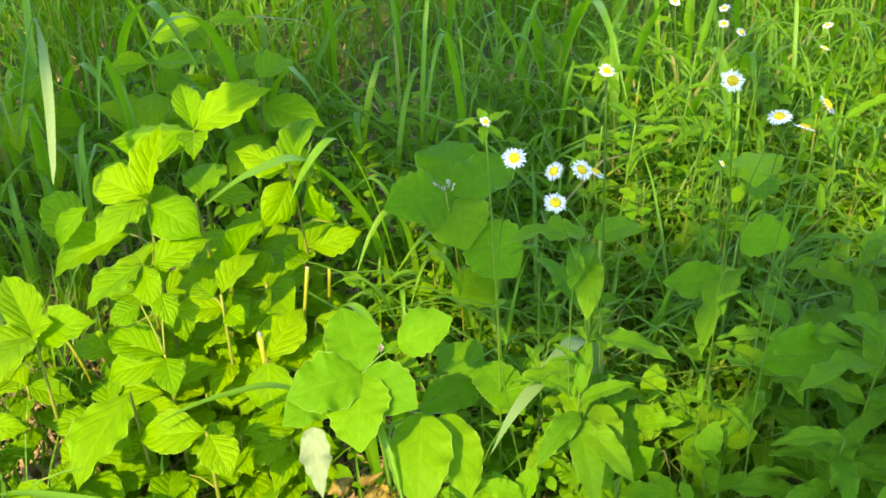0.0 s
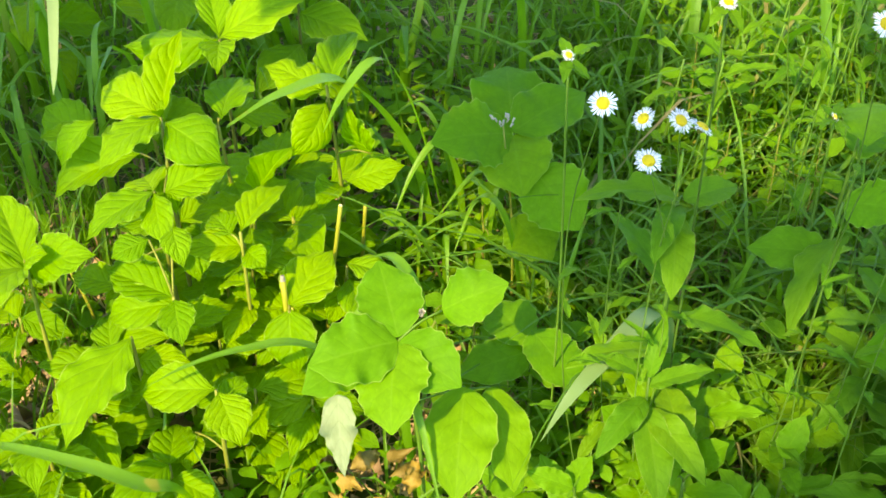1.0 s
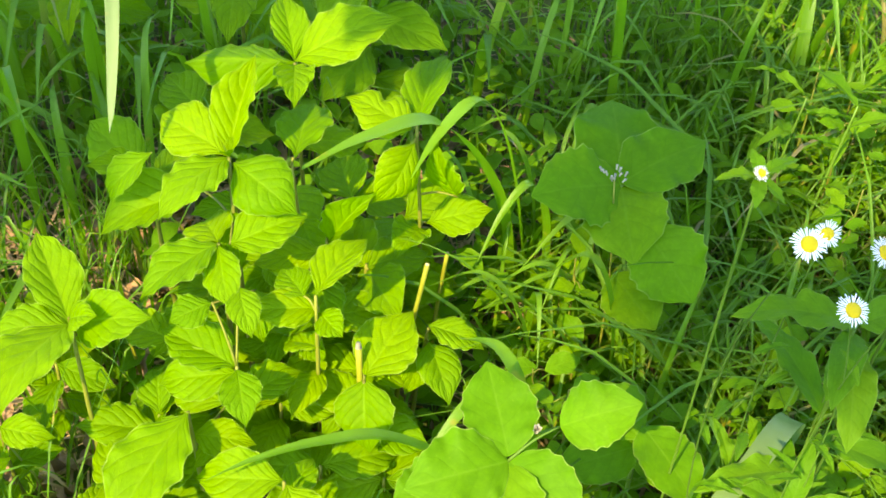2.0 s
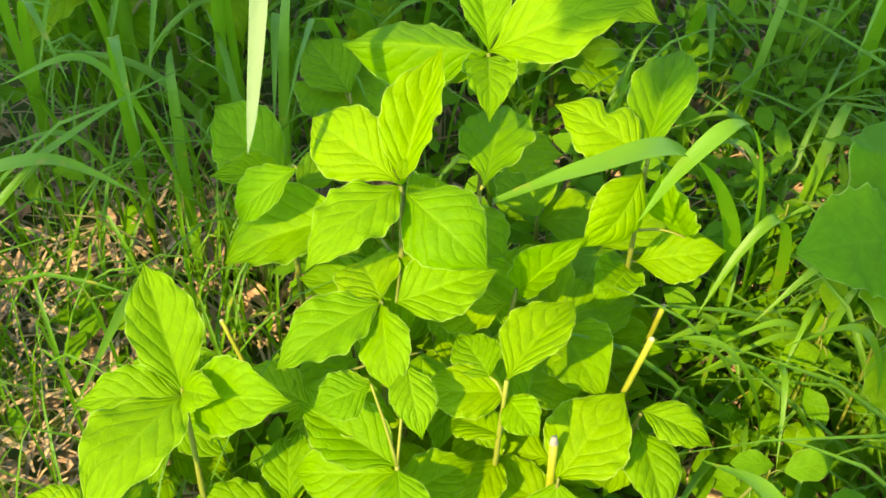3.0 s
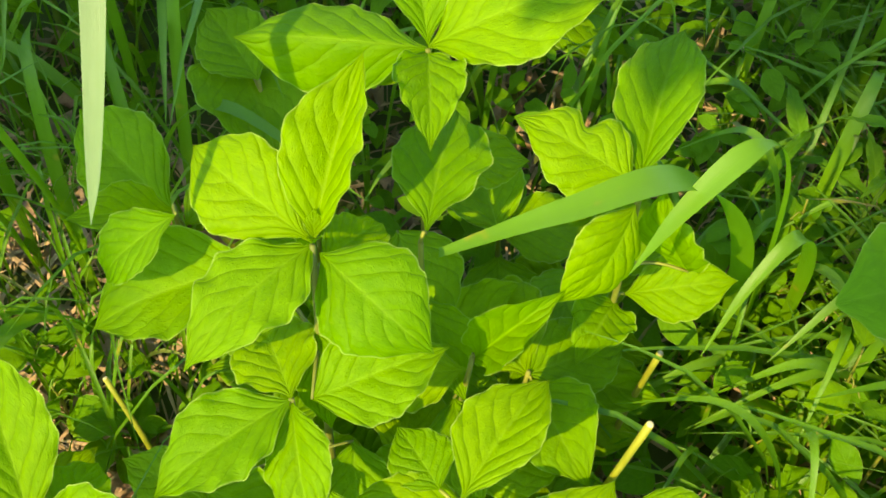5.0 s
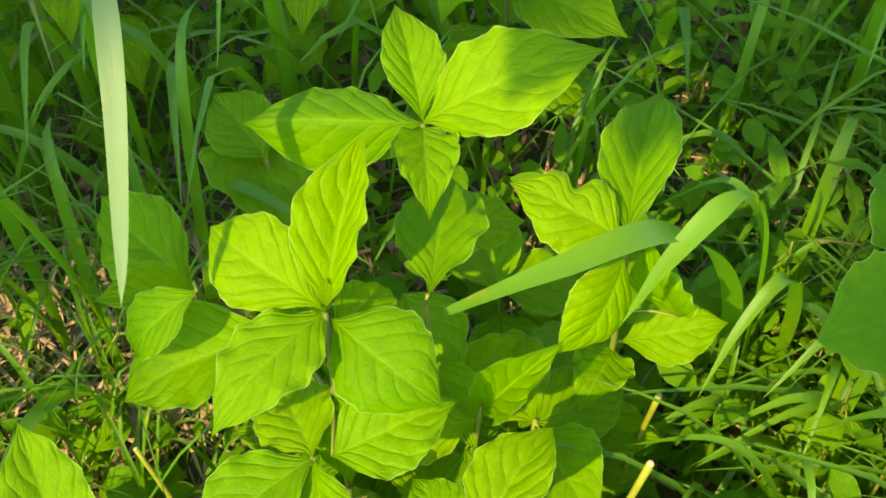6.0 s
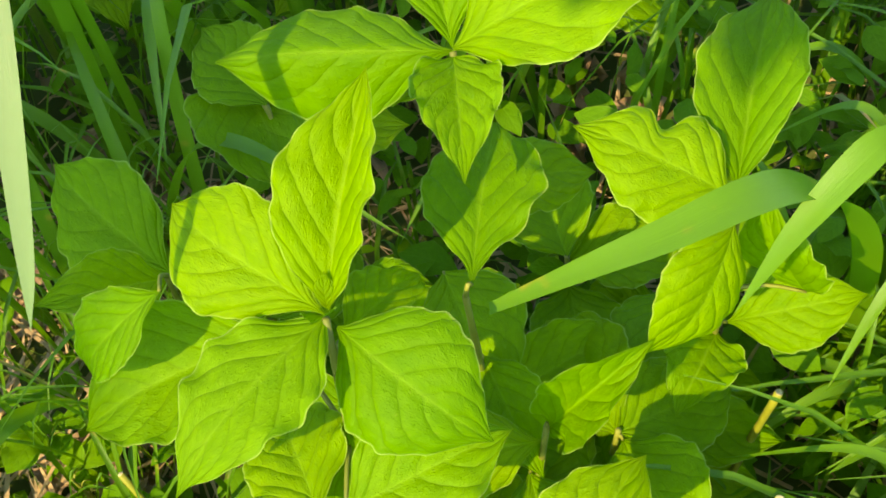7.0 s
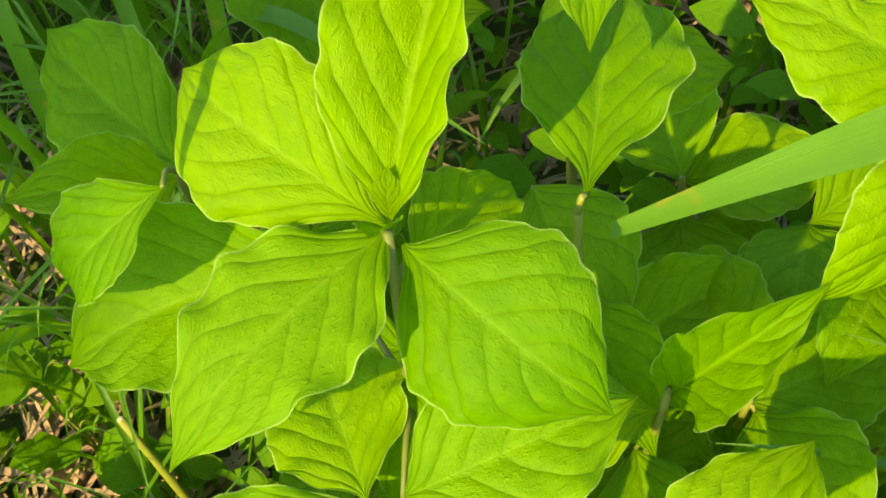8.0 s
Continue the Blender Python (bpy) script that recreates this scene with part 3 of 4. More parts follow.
tall_weed = weed((-0.045, 0.800, 0), [[(-0.045, 0.800, 0), (-0.05, 0.795, 0.15), (-0.063, 0.776, 0.278)]], [
    (-0.063, 0.778, 0.280, 109, 26, -8, 0.062, 0.049),
    (-0.063, 0.775, 0.279, -159, -4, 10, 0.067, 0.054),
    (-0.063, 0.775, 0.278, -90, -23, -12, 0.070, 0.056),
    (-0.062, 0.775, 0.279, -36, -10, -14, 0.058, 0.047),
    (-0.032, 0.797, 0.290, 2, 30, -10, 0.055, 0.043),
    (-0.014, 0.789, 0.219, -93, -26, 8, 0.089, 0.056),
    (0.006, 0.803, 0.205, -74, -29, 20, 0.083, 0.044),
    (-0.091, 0.791, 0.241, -148, -10, -4, 0.052, 0.040),
], 1, "tall leafy weed with broad smooth sunlit leaves")
part("leaf", PALE_WEED[0], tall_weed, Matrix.Translation((0.045, -0.800, 0)) @ leaf_pose(-0.112, 0.792, 0.202, -80, -55, -14, 0.066, 0.028), "leaf showing its whitish underside")
weed((0.045, 1.070, 0), [[(0.045, 1.070, 0), (0.043, 1.065, 0.12), (0.03, 1.075, 0.2), (0.022, 1.087, 0.248)]], [
    (0.022, 1.087, 0.248, 94, 7, -8, 0.100, 0.077),
    (0.022, 1.087, 0.247, -152, 10, 12, 0.086, 0.070),
    (0.022, 1.087, 0.246, -83, -9, -8, 0.080, 0.070),
    (0.040, 1.040, 0.242, -40, -35, -12, 0.070, 0.066),
    (0.022, 1.087, 0.250, 28, 16, 10, 0.080, 0.070),
    (0.026, 1.064, 0.166, -53, -12, 0, 0.062, 0.054),
], 2, "leafy weed with wide dark leaves standing in shade")
weed((0.045, 0.905, 0), [[(0.045, 0.905, 0), (0.043, 0.895, 0.1), (0.040, 0.882, 0.19)]], [
    (0.040, 0.882, 0.191, -56, -11, 12, 0.071, 0.046),
    (0.040, 0.884, 0.175, 120, -10, 0, 0.07, 0.046),
    (0.040, 0.884, 0.165, 200, -10, 0, 0.065, 0.044),
    (0.040, 0.884, 0.14, 20, -10, 0, 0.065, 0.044),
], 3)
weed((0.330, 1.070, 0), [[(0.330, 1.070, 0), (0.333, 1.065, 0.3)]], [
    (0.335, 1.062, 0.307, -107, 4, -8, 0.075, 0.050),
    (0.335, 1.062, 0.25, 60, 0, 0, 0.06, 0.04),
], 4)
weed((0.290, 0.970, 0), [[(0.290, 0.970, 0), (0.295, 0.960, 0.275)]], [
    (0.296, 0.959, 0.276, -45, 22, -18, 0.060, 0.044),
    (0.375, 0.862, 0.215, -152, 15, 24, 0.110, 0.052),
    (0.296, 0.959, 0.22, 170, -5, 0, 0.07, 0.045),
], 5, "leafy weed with large leaves at the edge of the shade")
weed((0.240, 0.860, 0), [[(0.240, 0.860, 0), (0.243, 0.853, 0.116)]], [
    (0.243, 0.853, 0.116, -64, -16, -4, 0.054, 0.038),
    (0.243, 0.853, 0.11, 100, 0, 0, 0.05, 0.034),
], 6)
weed((0.170, 0.850, 0), [[(0.170, 0.850, 0), (0.174, 0.847, 0.133)]], [
    (0.174, 0.847, 0.133, 24, -1, -12, 0.047, 0.036),
    (0.174, 0.847, 0.12, 200, -1, 0, 0.045, 0.03),
], 7)
weed((0.050, 0.790, 0), [[(0.050, 0.790, 0), (0.04, 0.786, 0.10)]], [
    (0.036, 0.785, 0.104, 54, 5, 4, 0.039, 0.030),
    (0.036, 0.785, 0.104, 160, 5, 4, 0.039, 0.030),
    (0.036, 0.785, 0.10, -80, -5, 4, 0.039, 0.030),
], 8)
weed((0.130, 0.795, 0), [[(0.130, 0.795, 0), (0.132, 0.791, 0.10)]], [
    (0.132, 0.791, 0.101, 115, -17, 12, 0.037, 0.026),
    (0.132, 0.791, 0.101, -20, -10, 0, 0.04, 0.026),
    (0.132, 0.791, 0.101, 220, -10, 0, 0.04, 0.026),
], 9)


def lance(root, stems, leaves, seed, label="slender weed with narrow lance-shaped leaves"):
    return broad_plant("lance_weed", label, "weed", root, stems, leaves, LANCE, seed, "lance-leaved weeds", 0.0016, DARK_STEM)


lance((0.140, 0.830, 0), [[(0.140, 0.830, 0), (0.138, 0.825, 0.2), (0.128, 0.812, 0.385)]], [
    (0.125, 0.806, 0.380, -94, -23, 4, 0.066, 0.026),
    (0.130, 0.814, 0.385, 172, -8, 0, 0.072, 0.026),
    (0.133, 0.820, 0.381, 36, -11, -28, 0.055, 0.022),
    (0.128, 0.812, 0.382, 250, -5, 0, 0.06, 0.020),
    (0.132, 0.818, 0.30, 120, 10, 0, 0.08, 0.022),
    (0.134, 0.820, 0.27, -30, 5, 0, 0.08, 0.022),
    (0.136, 0.822, 0.23, 200, 5, 0, 0.08, 0.022),
], 1)
lance((0.150, 0.785, 0), [[(0.150, 0.785, 0), (0.150, 0.800, 0.1), (0.135, 0.834, 0.197)]], [
    (0.153, 0.777, 0.174, 102, 20, 0, 0.055, 0.032),
    (0.133, 0.836, 0.196, 81, 11, 4, 0.046, 0.018),
    (0.133, 0.836, 0.196, 161, -8, 18, 0.044, 0.018),
    (0.133, 0.836, 0.196, -90, -11, -4, 0.030, 0.016),
    (0.133, 0.836, 0.196, 10, 20, -4, 0.034, 0.014),
    (0.308, 0.966, 0.236, -124, -22, -28, 0.110, 0.034),
], 2)
lance((0.130, 0.800, 0), [[(0.130, 0.800, 0), (0.128, 0.795, 0.10), (0.124, 0.790, 0.235)]], [
    (0.124, 0.790, 0.205, -84, -22, 4, 0.082, 0.030),
    (0.124, 0.790, 0.200, -52, -16, -8, 0.074, 0.026),
    (0.124, 0.790, 0.212, -128, -10, 10, 0.066, 0.022),
    (0.124, 0.790, 0.232, 165, 18, 8, 0.046, 0.016),
    (0.124, 0.790, 0.235, 70, 42, 0, 0.050, 0.015),
    (0.124, 0.790, 0.226, 10, 12, -6, 0.052, 0.017),
], 3, "sunlit lance-leaved weed with hanging lower leaves")
rng = random.Random(5)
for k in list(range(8)) + list(range(23, 28)) + list(range(34, 46)):
    x, y = rng.uniform(0.16, 0.62), rng.uniform(0.74, 1.35)
    if y < 1.02:
        x = 0.34 + 0.6 * (x - 0.16)
    if k > 22:
        x, y = rng.uniform(-0.05, 0.2), rng.uniform(1.2, 1.5)
    if k > 33:
        x, y = rng.uniform(0.12, 0.75), rng.uniform(1.15, 1.75)
    h = rng.uniform(0.14, 0.30) * (1.0 if y > 0.9 else 0.8)
    rows = []
    for j in range(9):
        f = 0.3 + 0.7 * j / 8
        rows.append((x + 0.02 * f, y, h * f, j * 137 + k * 50, rng.uniform(-15, 30), rng.uniform(-15, 15), rng.uniform(0.045, 0.08), rng.uniform(0.007, 0.015)))
    lance((x, y, 0), [[(x, y, 0), (x + 0.01, y, h * 0.5), (x + 0.02, y, h)]], rows, k)

def dark_lance(x, y, h, k, n=16):
    r = random.Random(k * 13 + 1)
    rows = []
    for j in range(n):
        f = 0.25 + 0.75 * j / (n - 1)
        L = r.uniform(0.075, 0.115) * (1.15 - 0.4 * f)
        rows.append((x + 0.015 * f, y - 0.01 * f, h * f, j * 137 + k * 70, r.uniform(-22, 18), r.uniform(-15, 15), L, L * r.uniform(0.26, 0.36)))
    return lance((x, y, 0), [[(x, y, 0), (x + 0.008, y - 0.005, h * 0.5), (x + 0.015, y - 0.01, h)]], rows, k, "tall weed with broad dark lance-shaped leaves in shade")


for k, (x, y, h) in enumerate(((0.37, 0.80, 0.30), (0.46, 0.86, 0.32), (0.42, 0.73, 0.26), (0.31, 0.88, 0.24), (0.33, 0.75, 0.22), (0.50, 0.96, 0.30), (0.40, 0.95, 0.28), (0.55, 0.80, 0.30))):
    dark_lance(x, y, h, k)

# ---- dry papery tips ----
for x, y, z in ((-0.047, 0.792, 0.287),):
    tip = thing("dry_bud", "dry whitish papery bud at a stem tip", "bud", "dry buds", (x, y, z))
    for k in range(6):
        v, f, uv = leaf_grid(8, 4, k + 5, fold=0.1, wave=0.1)
        part("scale", mesh_from("scale", v, f, uv, [PAPER]), tip, leaf_pose(0, 0, 0, k * 62, 62 + 8 * (k % 4), 0, 0.008, 0.004))

# ---- more young shrubs round about, low under the sunlit ones ----
def random_shrub(x, y, h, k, n=8, size=(0.04, 0.07), label="low young shrub with crowded veined leaves"):
    r = random.Random(k * 31 + 7)
    rows = []
    for j in range(n):
        f = 1 - 0.16 * (j // 2)
        yaw = 90 * (j // 2 % 2) + 180 * (j % 2) + r.uniform(-25, 25) + k * 40
        L = r.uniform(*size)
        rows.append((x, y, h * max(f, 0.3), yaw, r.uniform(-18, 14), r.uniform(-18, 18), L, L * r.uniform(0.52, 0.66)))
    return shrub((x, y, 0), [[(x + 0.01, y + 0.01, 0), (x, y, h * 0.5), (x, y, h)]], rows, k, label)


LOW = [(-0.44, 0.86, 0.15), (-0.46, 0.80, 0.14), (-0.36, 0.80, 0.13), (-0.33, 0.90, 0.13), (-0.24, 0.93, 0.12), (-0.20, 0.88, 0.11),
       (-0.31, 1.00, 0.15), (-0.24, 0.985, 0.16), (-0.18, 0.99, 0.13), (-0.15, 0.88, 0.10), (-0.34, 0.84, 0.12), (-0.26, 0.80, 0.10),
       (-0.20, 1.05, 0.14), (-0.43, 0.95, 0.12), (-0.30, 1.06, 0.15), (-0.16, 1.13, 0.15), (-0.27, 0.76, 0.08), (-0.42, 0.74, 0.12), (-0.215, 0.985, 0.165), (-0.235, 1.055, 0.17), (-0.19, 1.025, 0.15), (-0.265, 1.045, 0.18), (-0.175, 0.955, 0.14), (-0.31, 1.12, 0.16), (-0.17, 1.08, 0.14)]
for k, (x, y, h) in enumerate(LOW):
    random_shrub(x, y, h, k)
BACK = [(-0.36, 1.40, 0.26), (-0.30, 1.50, 0.27), (-0.22, 1.37, 0.25), (-0.52, 1.38, 0.22), (-0.62, 1.34, 0.2)]
for k, (x, y, h) in enumerate(BACK):
    random_shrub(x, y, h, k + 40, 8, (0.06, 0.095), "young shrub with dark leaves in the shade of the trees")

# ---- cut stems ----
def cut_stem(points, r, label="cut yellowish shrub stem with a pale end", tip=0.0006):
    root = points[0]
    top = thing("cut_stem", label, "stem", "cut stems", root)
    o = Vector(root)
    pts = [Vector(p) - o for p in points]
    part("stem", joined("stem", [tube_data(pts, r * 1.2, r, 9, 5, 0.05)], [CUT_STEM]), top)
    d = (pts[-1] - pts[-2]).normalized()
    part("cut_end", joined("cut_end", [tube_data([pts[-1] - d * 0.0005, pts[-1] + d * tip * 0.5, pts[-1] + d * tip], r * 1.03, r * 0.7, 9, 3, 0.1 if tip > 0.002 else 0.0)], [PITH if tip < 0.002 else PAPER]), top, label="pale pith at the cut")


cut_stem([(-0.155, 0.990, 0), (-0.148, 0.989, 0.10), (-0.130, 0.989, 0.233)], 0.0019)
cut_stem([(-0.128, 1.072, 0), (-0.124, 1.069, 0.09), (-0.117, 1.063, 0.176)], 0.0018)
cut_stem([(-0.380, 1.005, 0), (-0.390, 1.013, 0.08), (-0.413, 1.030, 0.126)], 0.0016)
cut_stem([(-0.171, 0.917, 0.0), (-0.172, 0.920, 0.1), (-0.177, 0.935, 0.190)], 0.0026, "cut stub with a dry whitish end", 0.005)

# ---- broad grass blades ----
def strap_grass(points, width, label, twist=0.0, fold=0.25, blunt=0.0, mat=None, late=False):
    root = points[0]
    top = thing("grass_blade", label, "grass", "broad grass blades", root)
    o = Vector(root)
    part("blade", joined("blade", [blade_data([Vector(p) - o for p in points], width, 9, fold, twist, blunt, late)], [mat or STRAP]), top)


BL = "broad sunlit grass blade arching over the shrubs"
strap_grass([(-0.60, 1.46, 0), (-0.53, 1.34, 0.18), (-0.455, 1.21, 0.33), (-0.398, 1.130, 0.445), (-0.376, 1.085, 0.455), (-0.365, 1.038, 0.412), (-0.360, 0.994, 0.366), (-0.359, 0.976, 0.348)], 0.0108, "tall grass blade with a pale hanging tip", 0.0, 0.12, mat=PALE, late=True)
strap_grass([(-0.05, 1.17, 0), (-0.075, 1.135, 0.18), (-0.128, 1.068, 0.310), (-0.182, 1.036, 0.318), (-0.233, 1.030, 0.285)], 0.017, BL, 0.0, 0.12, 0.3)
strap_grass([(-0.035, 1.19, 0), (-0.062, 1.13, 0.20), (-0.083, 1.092, 0.300), (-0.103, 1.074, 0.332), (-0.130, 1.053, 0.310), (-0.149, 1.038, 0.276)], 0.0125, BL, 0.0, 0.12, late=True)
strap_grass([(-0.02, 1.17, 0), (-0.030, 1.15, 0.14), (-0.049, 1.128, 0.206), (-0.072, 1.105, 0.190), (-0.092, 1.079, 0.148)], 0.010, BL)
strap_grass([(-0.005, 1.115, 0), (-0.015, 1.105, 0.05), (-0.048, 1.086, 0.100), (-0.066, 1.070, 0.114), (-0.088, 1.054, 0.116)], 0.009, "narrow grass blade bowed near the ground")
strap_grass([(-0.095, 1.135, 0.0), (-0.090, 1.128, 0.08), (-0.075, 1.116, 0.106), (-0.058, 1.092, 0.108), (-0.048, 1.066, 0.09)], 0.008, "narrow grass blade bowed near the ground")
strap_grass([(-0.07, 0.91, 0.0), (-0.085, 0.87, 0.13), (-0.142, 0.841, 0.205), (-0.190, 0.824, 0.215), (-0.233, 0.808, 0.210), (-0.267, 0.798, 0.194)], 0.012, BL, -0.4)
# the sky's reflection on this green blade is painted in with the pale colour
strap_grass([(0.165, 0.95, 0.0), (0.155, 0.905, 0.17), (0.131, 0.861, 0.235), (0.096, 0.810, 0.240), (0.065, 0.776, 0.225), (0.044, 0.761, 0.190)], 0.018, BL, 0.0, 0.08, mat=PALE)
strap_grass([(-0.055, 0.84, 0.0), (-0.062, 0.79, 0.20), (-0.050, 0.755, 0.235), (-0.026, 0.70, 0.17)], 0.009, BL)
strap_grass([(-0.205, 0.765, 0.0), (-0.233, 0.752, 0.12), (-0.261, 0.738, 0.150), (-0.304, 0.743, 0.165), (-0.383, 0.772, 0.150), (-0.44, 0.80, 0.11)], 0.014, BL)
strap_grass([(-0.62, 1.02, 0.0), (-0.58, 1.03, 0.20), (-0.52, 1.04, 0.25), (-0.46, 1.05, 0.22)], 0.014, "broad grass blade lying in shade")
for k in range(8):
    r = random.Random(k + 300)
    x, y = r.uniform(-0.06, 0.05), r.uniform(1.08, 1.35)
    a = r.uniform(0, 6.28)
    h = r.uniform(0.08, 0.22)
    reach = r.uniform(0.06, 0.14)
    dx, dy = math.cos(a) * reach, math.sin(a) * reach
    strap_grass([(x, y, 0), (x + dx * 0.25, y + dy * 0.25, h * 0.7), (x + dx * 0.7, y + dy * 0.7, h), (x + dx * 1.3, y + dy * 1.3, h * 0.8)], r.uniform(0.006, 0.011), "grass blade bent at the side of the shrubs")
for k in range(12):
    r = random.Random(k + 500)
    x, y = r.uniform(-0.80, -0.48), r.uniform(1.10, 1.45)
    a = r.uniform(0, 6.28)
    h = r.uniform(0.2, 0.36)
    reach = r.uniform(0.05, 0.14)
    dx, dy = math.cos(a) * reach, math.sin(a) * reach
    strap_grass([(x, y, 0), (x + dx * 0.25, y + dy * 0.25, h * 0.7), (x + dx * 0.7, y + dy * 0.7, h), (x + dx * 1.3, y + dy * 1.3, h * 0.85)], r.uniform(0.007, 0.013), "dark grass blade standing in shade")

for k in range(22):
    r = random.Random(k + 560)
    x, y = r.uniform(-0.66, -0.40), r.uniform(1.10, 1.34)
    a, h = r.uniform(0, 6.28), r.uniform(0.16, 0.32)
    reach = r.uniform(0.07, 0.18)
    dx, dy = math.cos(a) * reach, math.sin(a) * reach
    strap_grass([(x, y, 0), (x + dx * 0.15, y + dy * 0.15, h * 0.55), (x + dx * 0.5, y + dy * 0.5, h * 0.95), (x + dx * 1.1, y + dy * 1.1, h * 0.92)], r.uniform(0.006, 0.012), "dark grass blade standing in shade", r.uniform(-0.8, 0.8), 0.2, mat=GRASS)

for k in range(8):
    r = random.Random(k + 350)
    x, y = r.uniform(-0.05, 0.05), r.uniform(1.0, 1.2)
    a, h, reach = r.uniform(2.6, 5.6), r.uniform(0.11, 0.21), r.uniform(0.05, 0.10)
    dx, dy = math.cos(a) * reach, math.sin(a) * reach
    strap_grass([(x, y, 0), (x + dx * 0.2, y + dy * 0.2, h * 0.7), (x + dx * 0.7, y + dy * 0.7, h), (x + dx * 1.4, y + dy * 1.4, h * 0.78)], r.uniform(0.006, 0.010), "sunlit grass blade bent beside the shrubs", 0.0, 0.12)
DIM = "long broad grass blade arching in the shade"
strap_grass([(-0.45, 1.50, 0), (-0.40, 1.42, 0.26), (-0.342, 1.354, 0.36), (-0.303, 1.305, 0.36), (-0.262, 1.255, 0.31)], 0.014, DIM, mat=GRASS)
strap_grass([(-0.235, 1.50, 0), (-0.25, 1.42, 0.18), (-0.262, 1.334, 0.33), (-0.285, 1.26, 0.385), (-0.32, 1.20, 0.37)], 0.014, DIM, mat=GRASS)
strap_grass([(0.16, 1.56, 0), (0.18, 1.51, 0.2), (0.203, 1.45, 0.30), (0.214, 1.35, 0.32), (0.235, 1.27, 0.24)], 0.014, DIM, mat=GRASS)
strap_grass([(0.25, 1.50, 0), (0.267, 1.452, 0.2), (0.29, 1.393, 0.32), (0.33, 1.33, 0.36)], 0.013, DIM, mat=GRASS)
for k in range(22):
    r = random.Random(k + 700)
    x, y = (r.uniform(-0.05, 0.5), r.uniform(1.3, 1.75)) if k < 14 else (r.uniform(-0.6, -0.3), r.uniform(1.3, 1.55))
    a, h, reach = r.uniform(0, 6.28), r.uniform(0.2, 0.36), r.uniform(0.08, 0.2)
    dx, dy = math.cos(a) * reach, math.sin(a) * reach
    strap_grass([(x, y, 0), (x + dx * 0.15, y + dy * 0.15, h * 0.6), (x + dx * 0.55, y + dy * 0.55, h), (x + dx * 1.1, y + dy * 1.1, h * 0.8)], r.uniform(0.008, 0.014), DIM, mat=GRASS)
strap_grass([(-0.03, 0.90, 0), (-0.045, 0.865, 0.20), (-0.070, 0.875, 0.268), (-0.102, 0.905, 0.245)], 0.013, BL)
strap_grass([(-0.03, 0.90, 0), (-0.05, 0.85, 0.20), (-0.085, 0.835, 0.262), (-0.125, 0.790, 0.225)], 0.014, BL)


def herb(x, y, h, k, n=9):
    """A small broad-leaved herb."""
    r = random.Random(k * 17 + 3)
    rows = []
    for j in range(n):
        L = r.uniform(0.016, 0.034)
        f = r.uniform(0.4, 1.0)
        rows.append((x + r.uniform(-0.012, 0.012), y + r.uniform(-0.012, 0.012), h * f, j * 137 + k * 61, r.uniform(-20, 30), r.uniform(-20, 20), L, L * r.uniform(0.5, 0.75)))
    return broad_plant("small_herb", "small herb with soft rounded green leaves", "herb", (x, y, 0), [[(x, y, 0), (x + 0.003, y, h * 0.6), (x, y, h)]], rows, SMALL, k, "small herbs", 0.0011)


r = random.Random(91)
for k in range(15):
    herb(r.uniform(-0.05, 0.10), r.uniform(0.93, 1.22), r.uniform(0.07, 0.16), k)
for k in range(5):
    herb(r.uniform(-0.62, -0.38), r.uniform(0.74, 1.12), r.uniform(0.03, 0.08), k + 30)
for k in range(16):
    herb(r.uniform(0.0, 0.22), r.uniform(0.74, 0.95), r.uniform(0.05, 0.12), k + 60)
for k in range(24):
    herb(r.uniform(0.2, 0.62), r.uniform(1.05, 1.5), r.uniform(0.10, 0.24), k + 90)

for x, y, h, k in ((0.150, 0.835, 0.15, 1), (0.135, 0.885, 0.16, 2), (0.19, 0.84, 0.13, 3), (0.245, 0.795, 0.13, 4), (0.17, 0.80, 0.12, 5), (0.21, 0.90, 0.12, 6), (0.27, 0.83, 0.12, 8), (0.22, 0.76, 0.10, 10), (0.125, 0.81, 0.17, 14), (0.075, 0.76, 0.13, 15), (0.16, 0.77, 0.14, 16)):
    r = random.Random(k + 900)
    rows = [(x + r.uniform(-0.006, 0.006), y + r.uniform(-0.006, 0.006), h * (0.55 + 0.09 * j), j * 137 + k * 77, r.uniform(5, 60), r.uniform(-20, 20), r.uniform(0.03, 0.055), r.uniform(0.016, 0.03)) for j in range(7)]
    weed((x, y, 0), [[(x, y, 0), (x + 0.002, y, h * 0.5), (x, y, h)]], rows, k + 20, "small upright weed with pale sunlit leaves")

# ---- a white flower cluster at the shaded weed ----
cl = thing("white_flower_cluster", "small cluster of greyish white florets on a thin stem", "flower", "", (0.03, 1.07, 0))
part("stem", joined("stem", [tube_data([(0, 0, 0), (-0.005, 0.0, 0.15), (-0.018, -0.008, 0.272)], 0.0012, 0.0008, 6, 5)], [STEM]), cl)
r = random.Random(8)
for k in range(13):
    a, b = r.uniform(0, 6.28), r.uniform(0, 0.014)
    p = Vector((-0.018 + math.cos(a) * b, -0.008 + math.sin(a) * b, 0.276 + r.uniform(-0.004, 0.004)))
    part("floret", joined("floret", [tube_data([p, p + Vector((math.cos(a) * 0.001, math.sin(a) * 0.001, 0.0025)), p + Vector((math.cos(a) * 0.002, math.sin(a) * 0.002, 0.004))], 0.0007, 0.0011, 6, 2)], [PAPER]), cl)

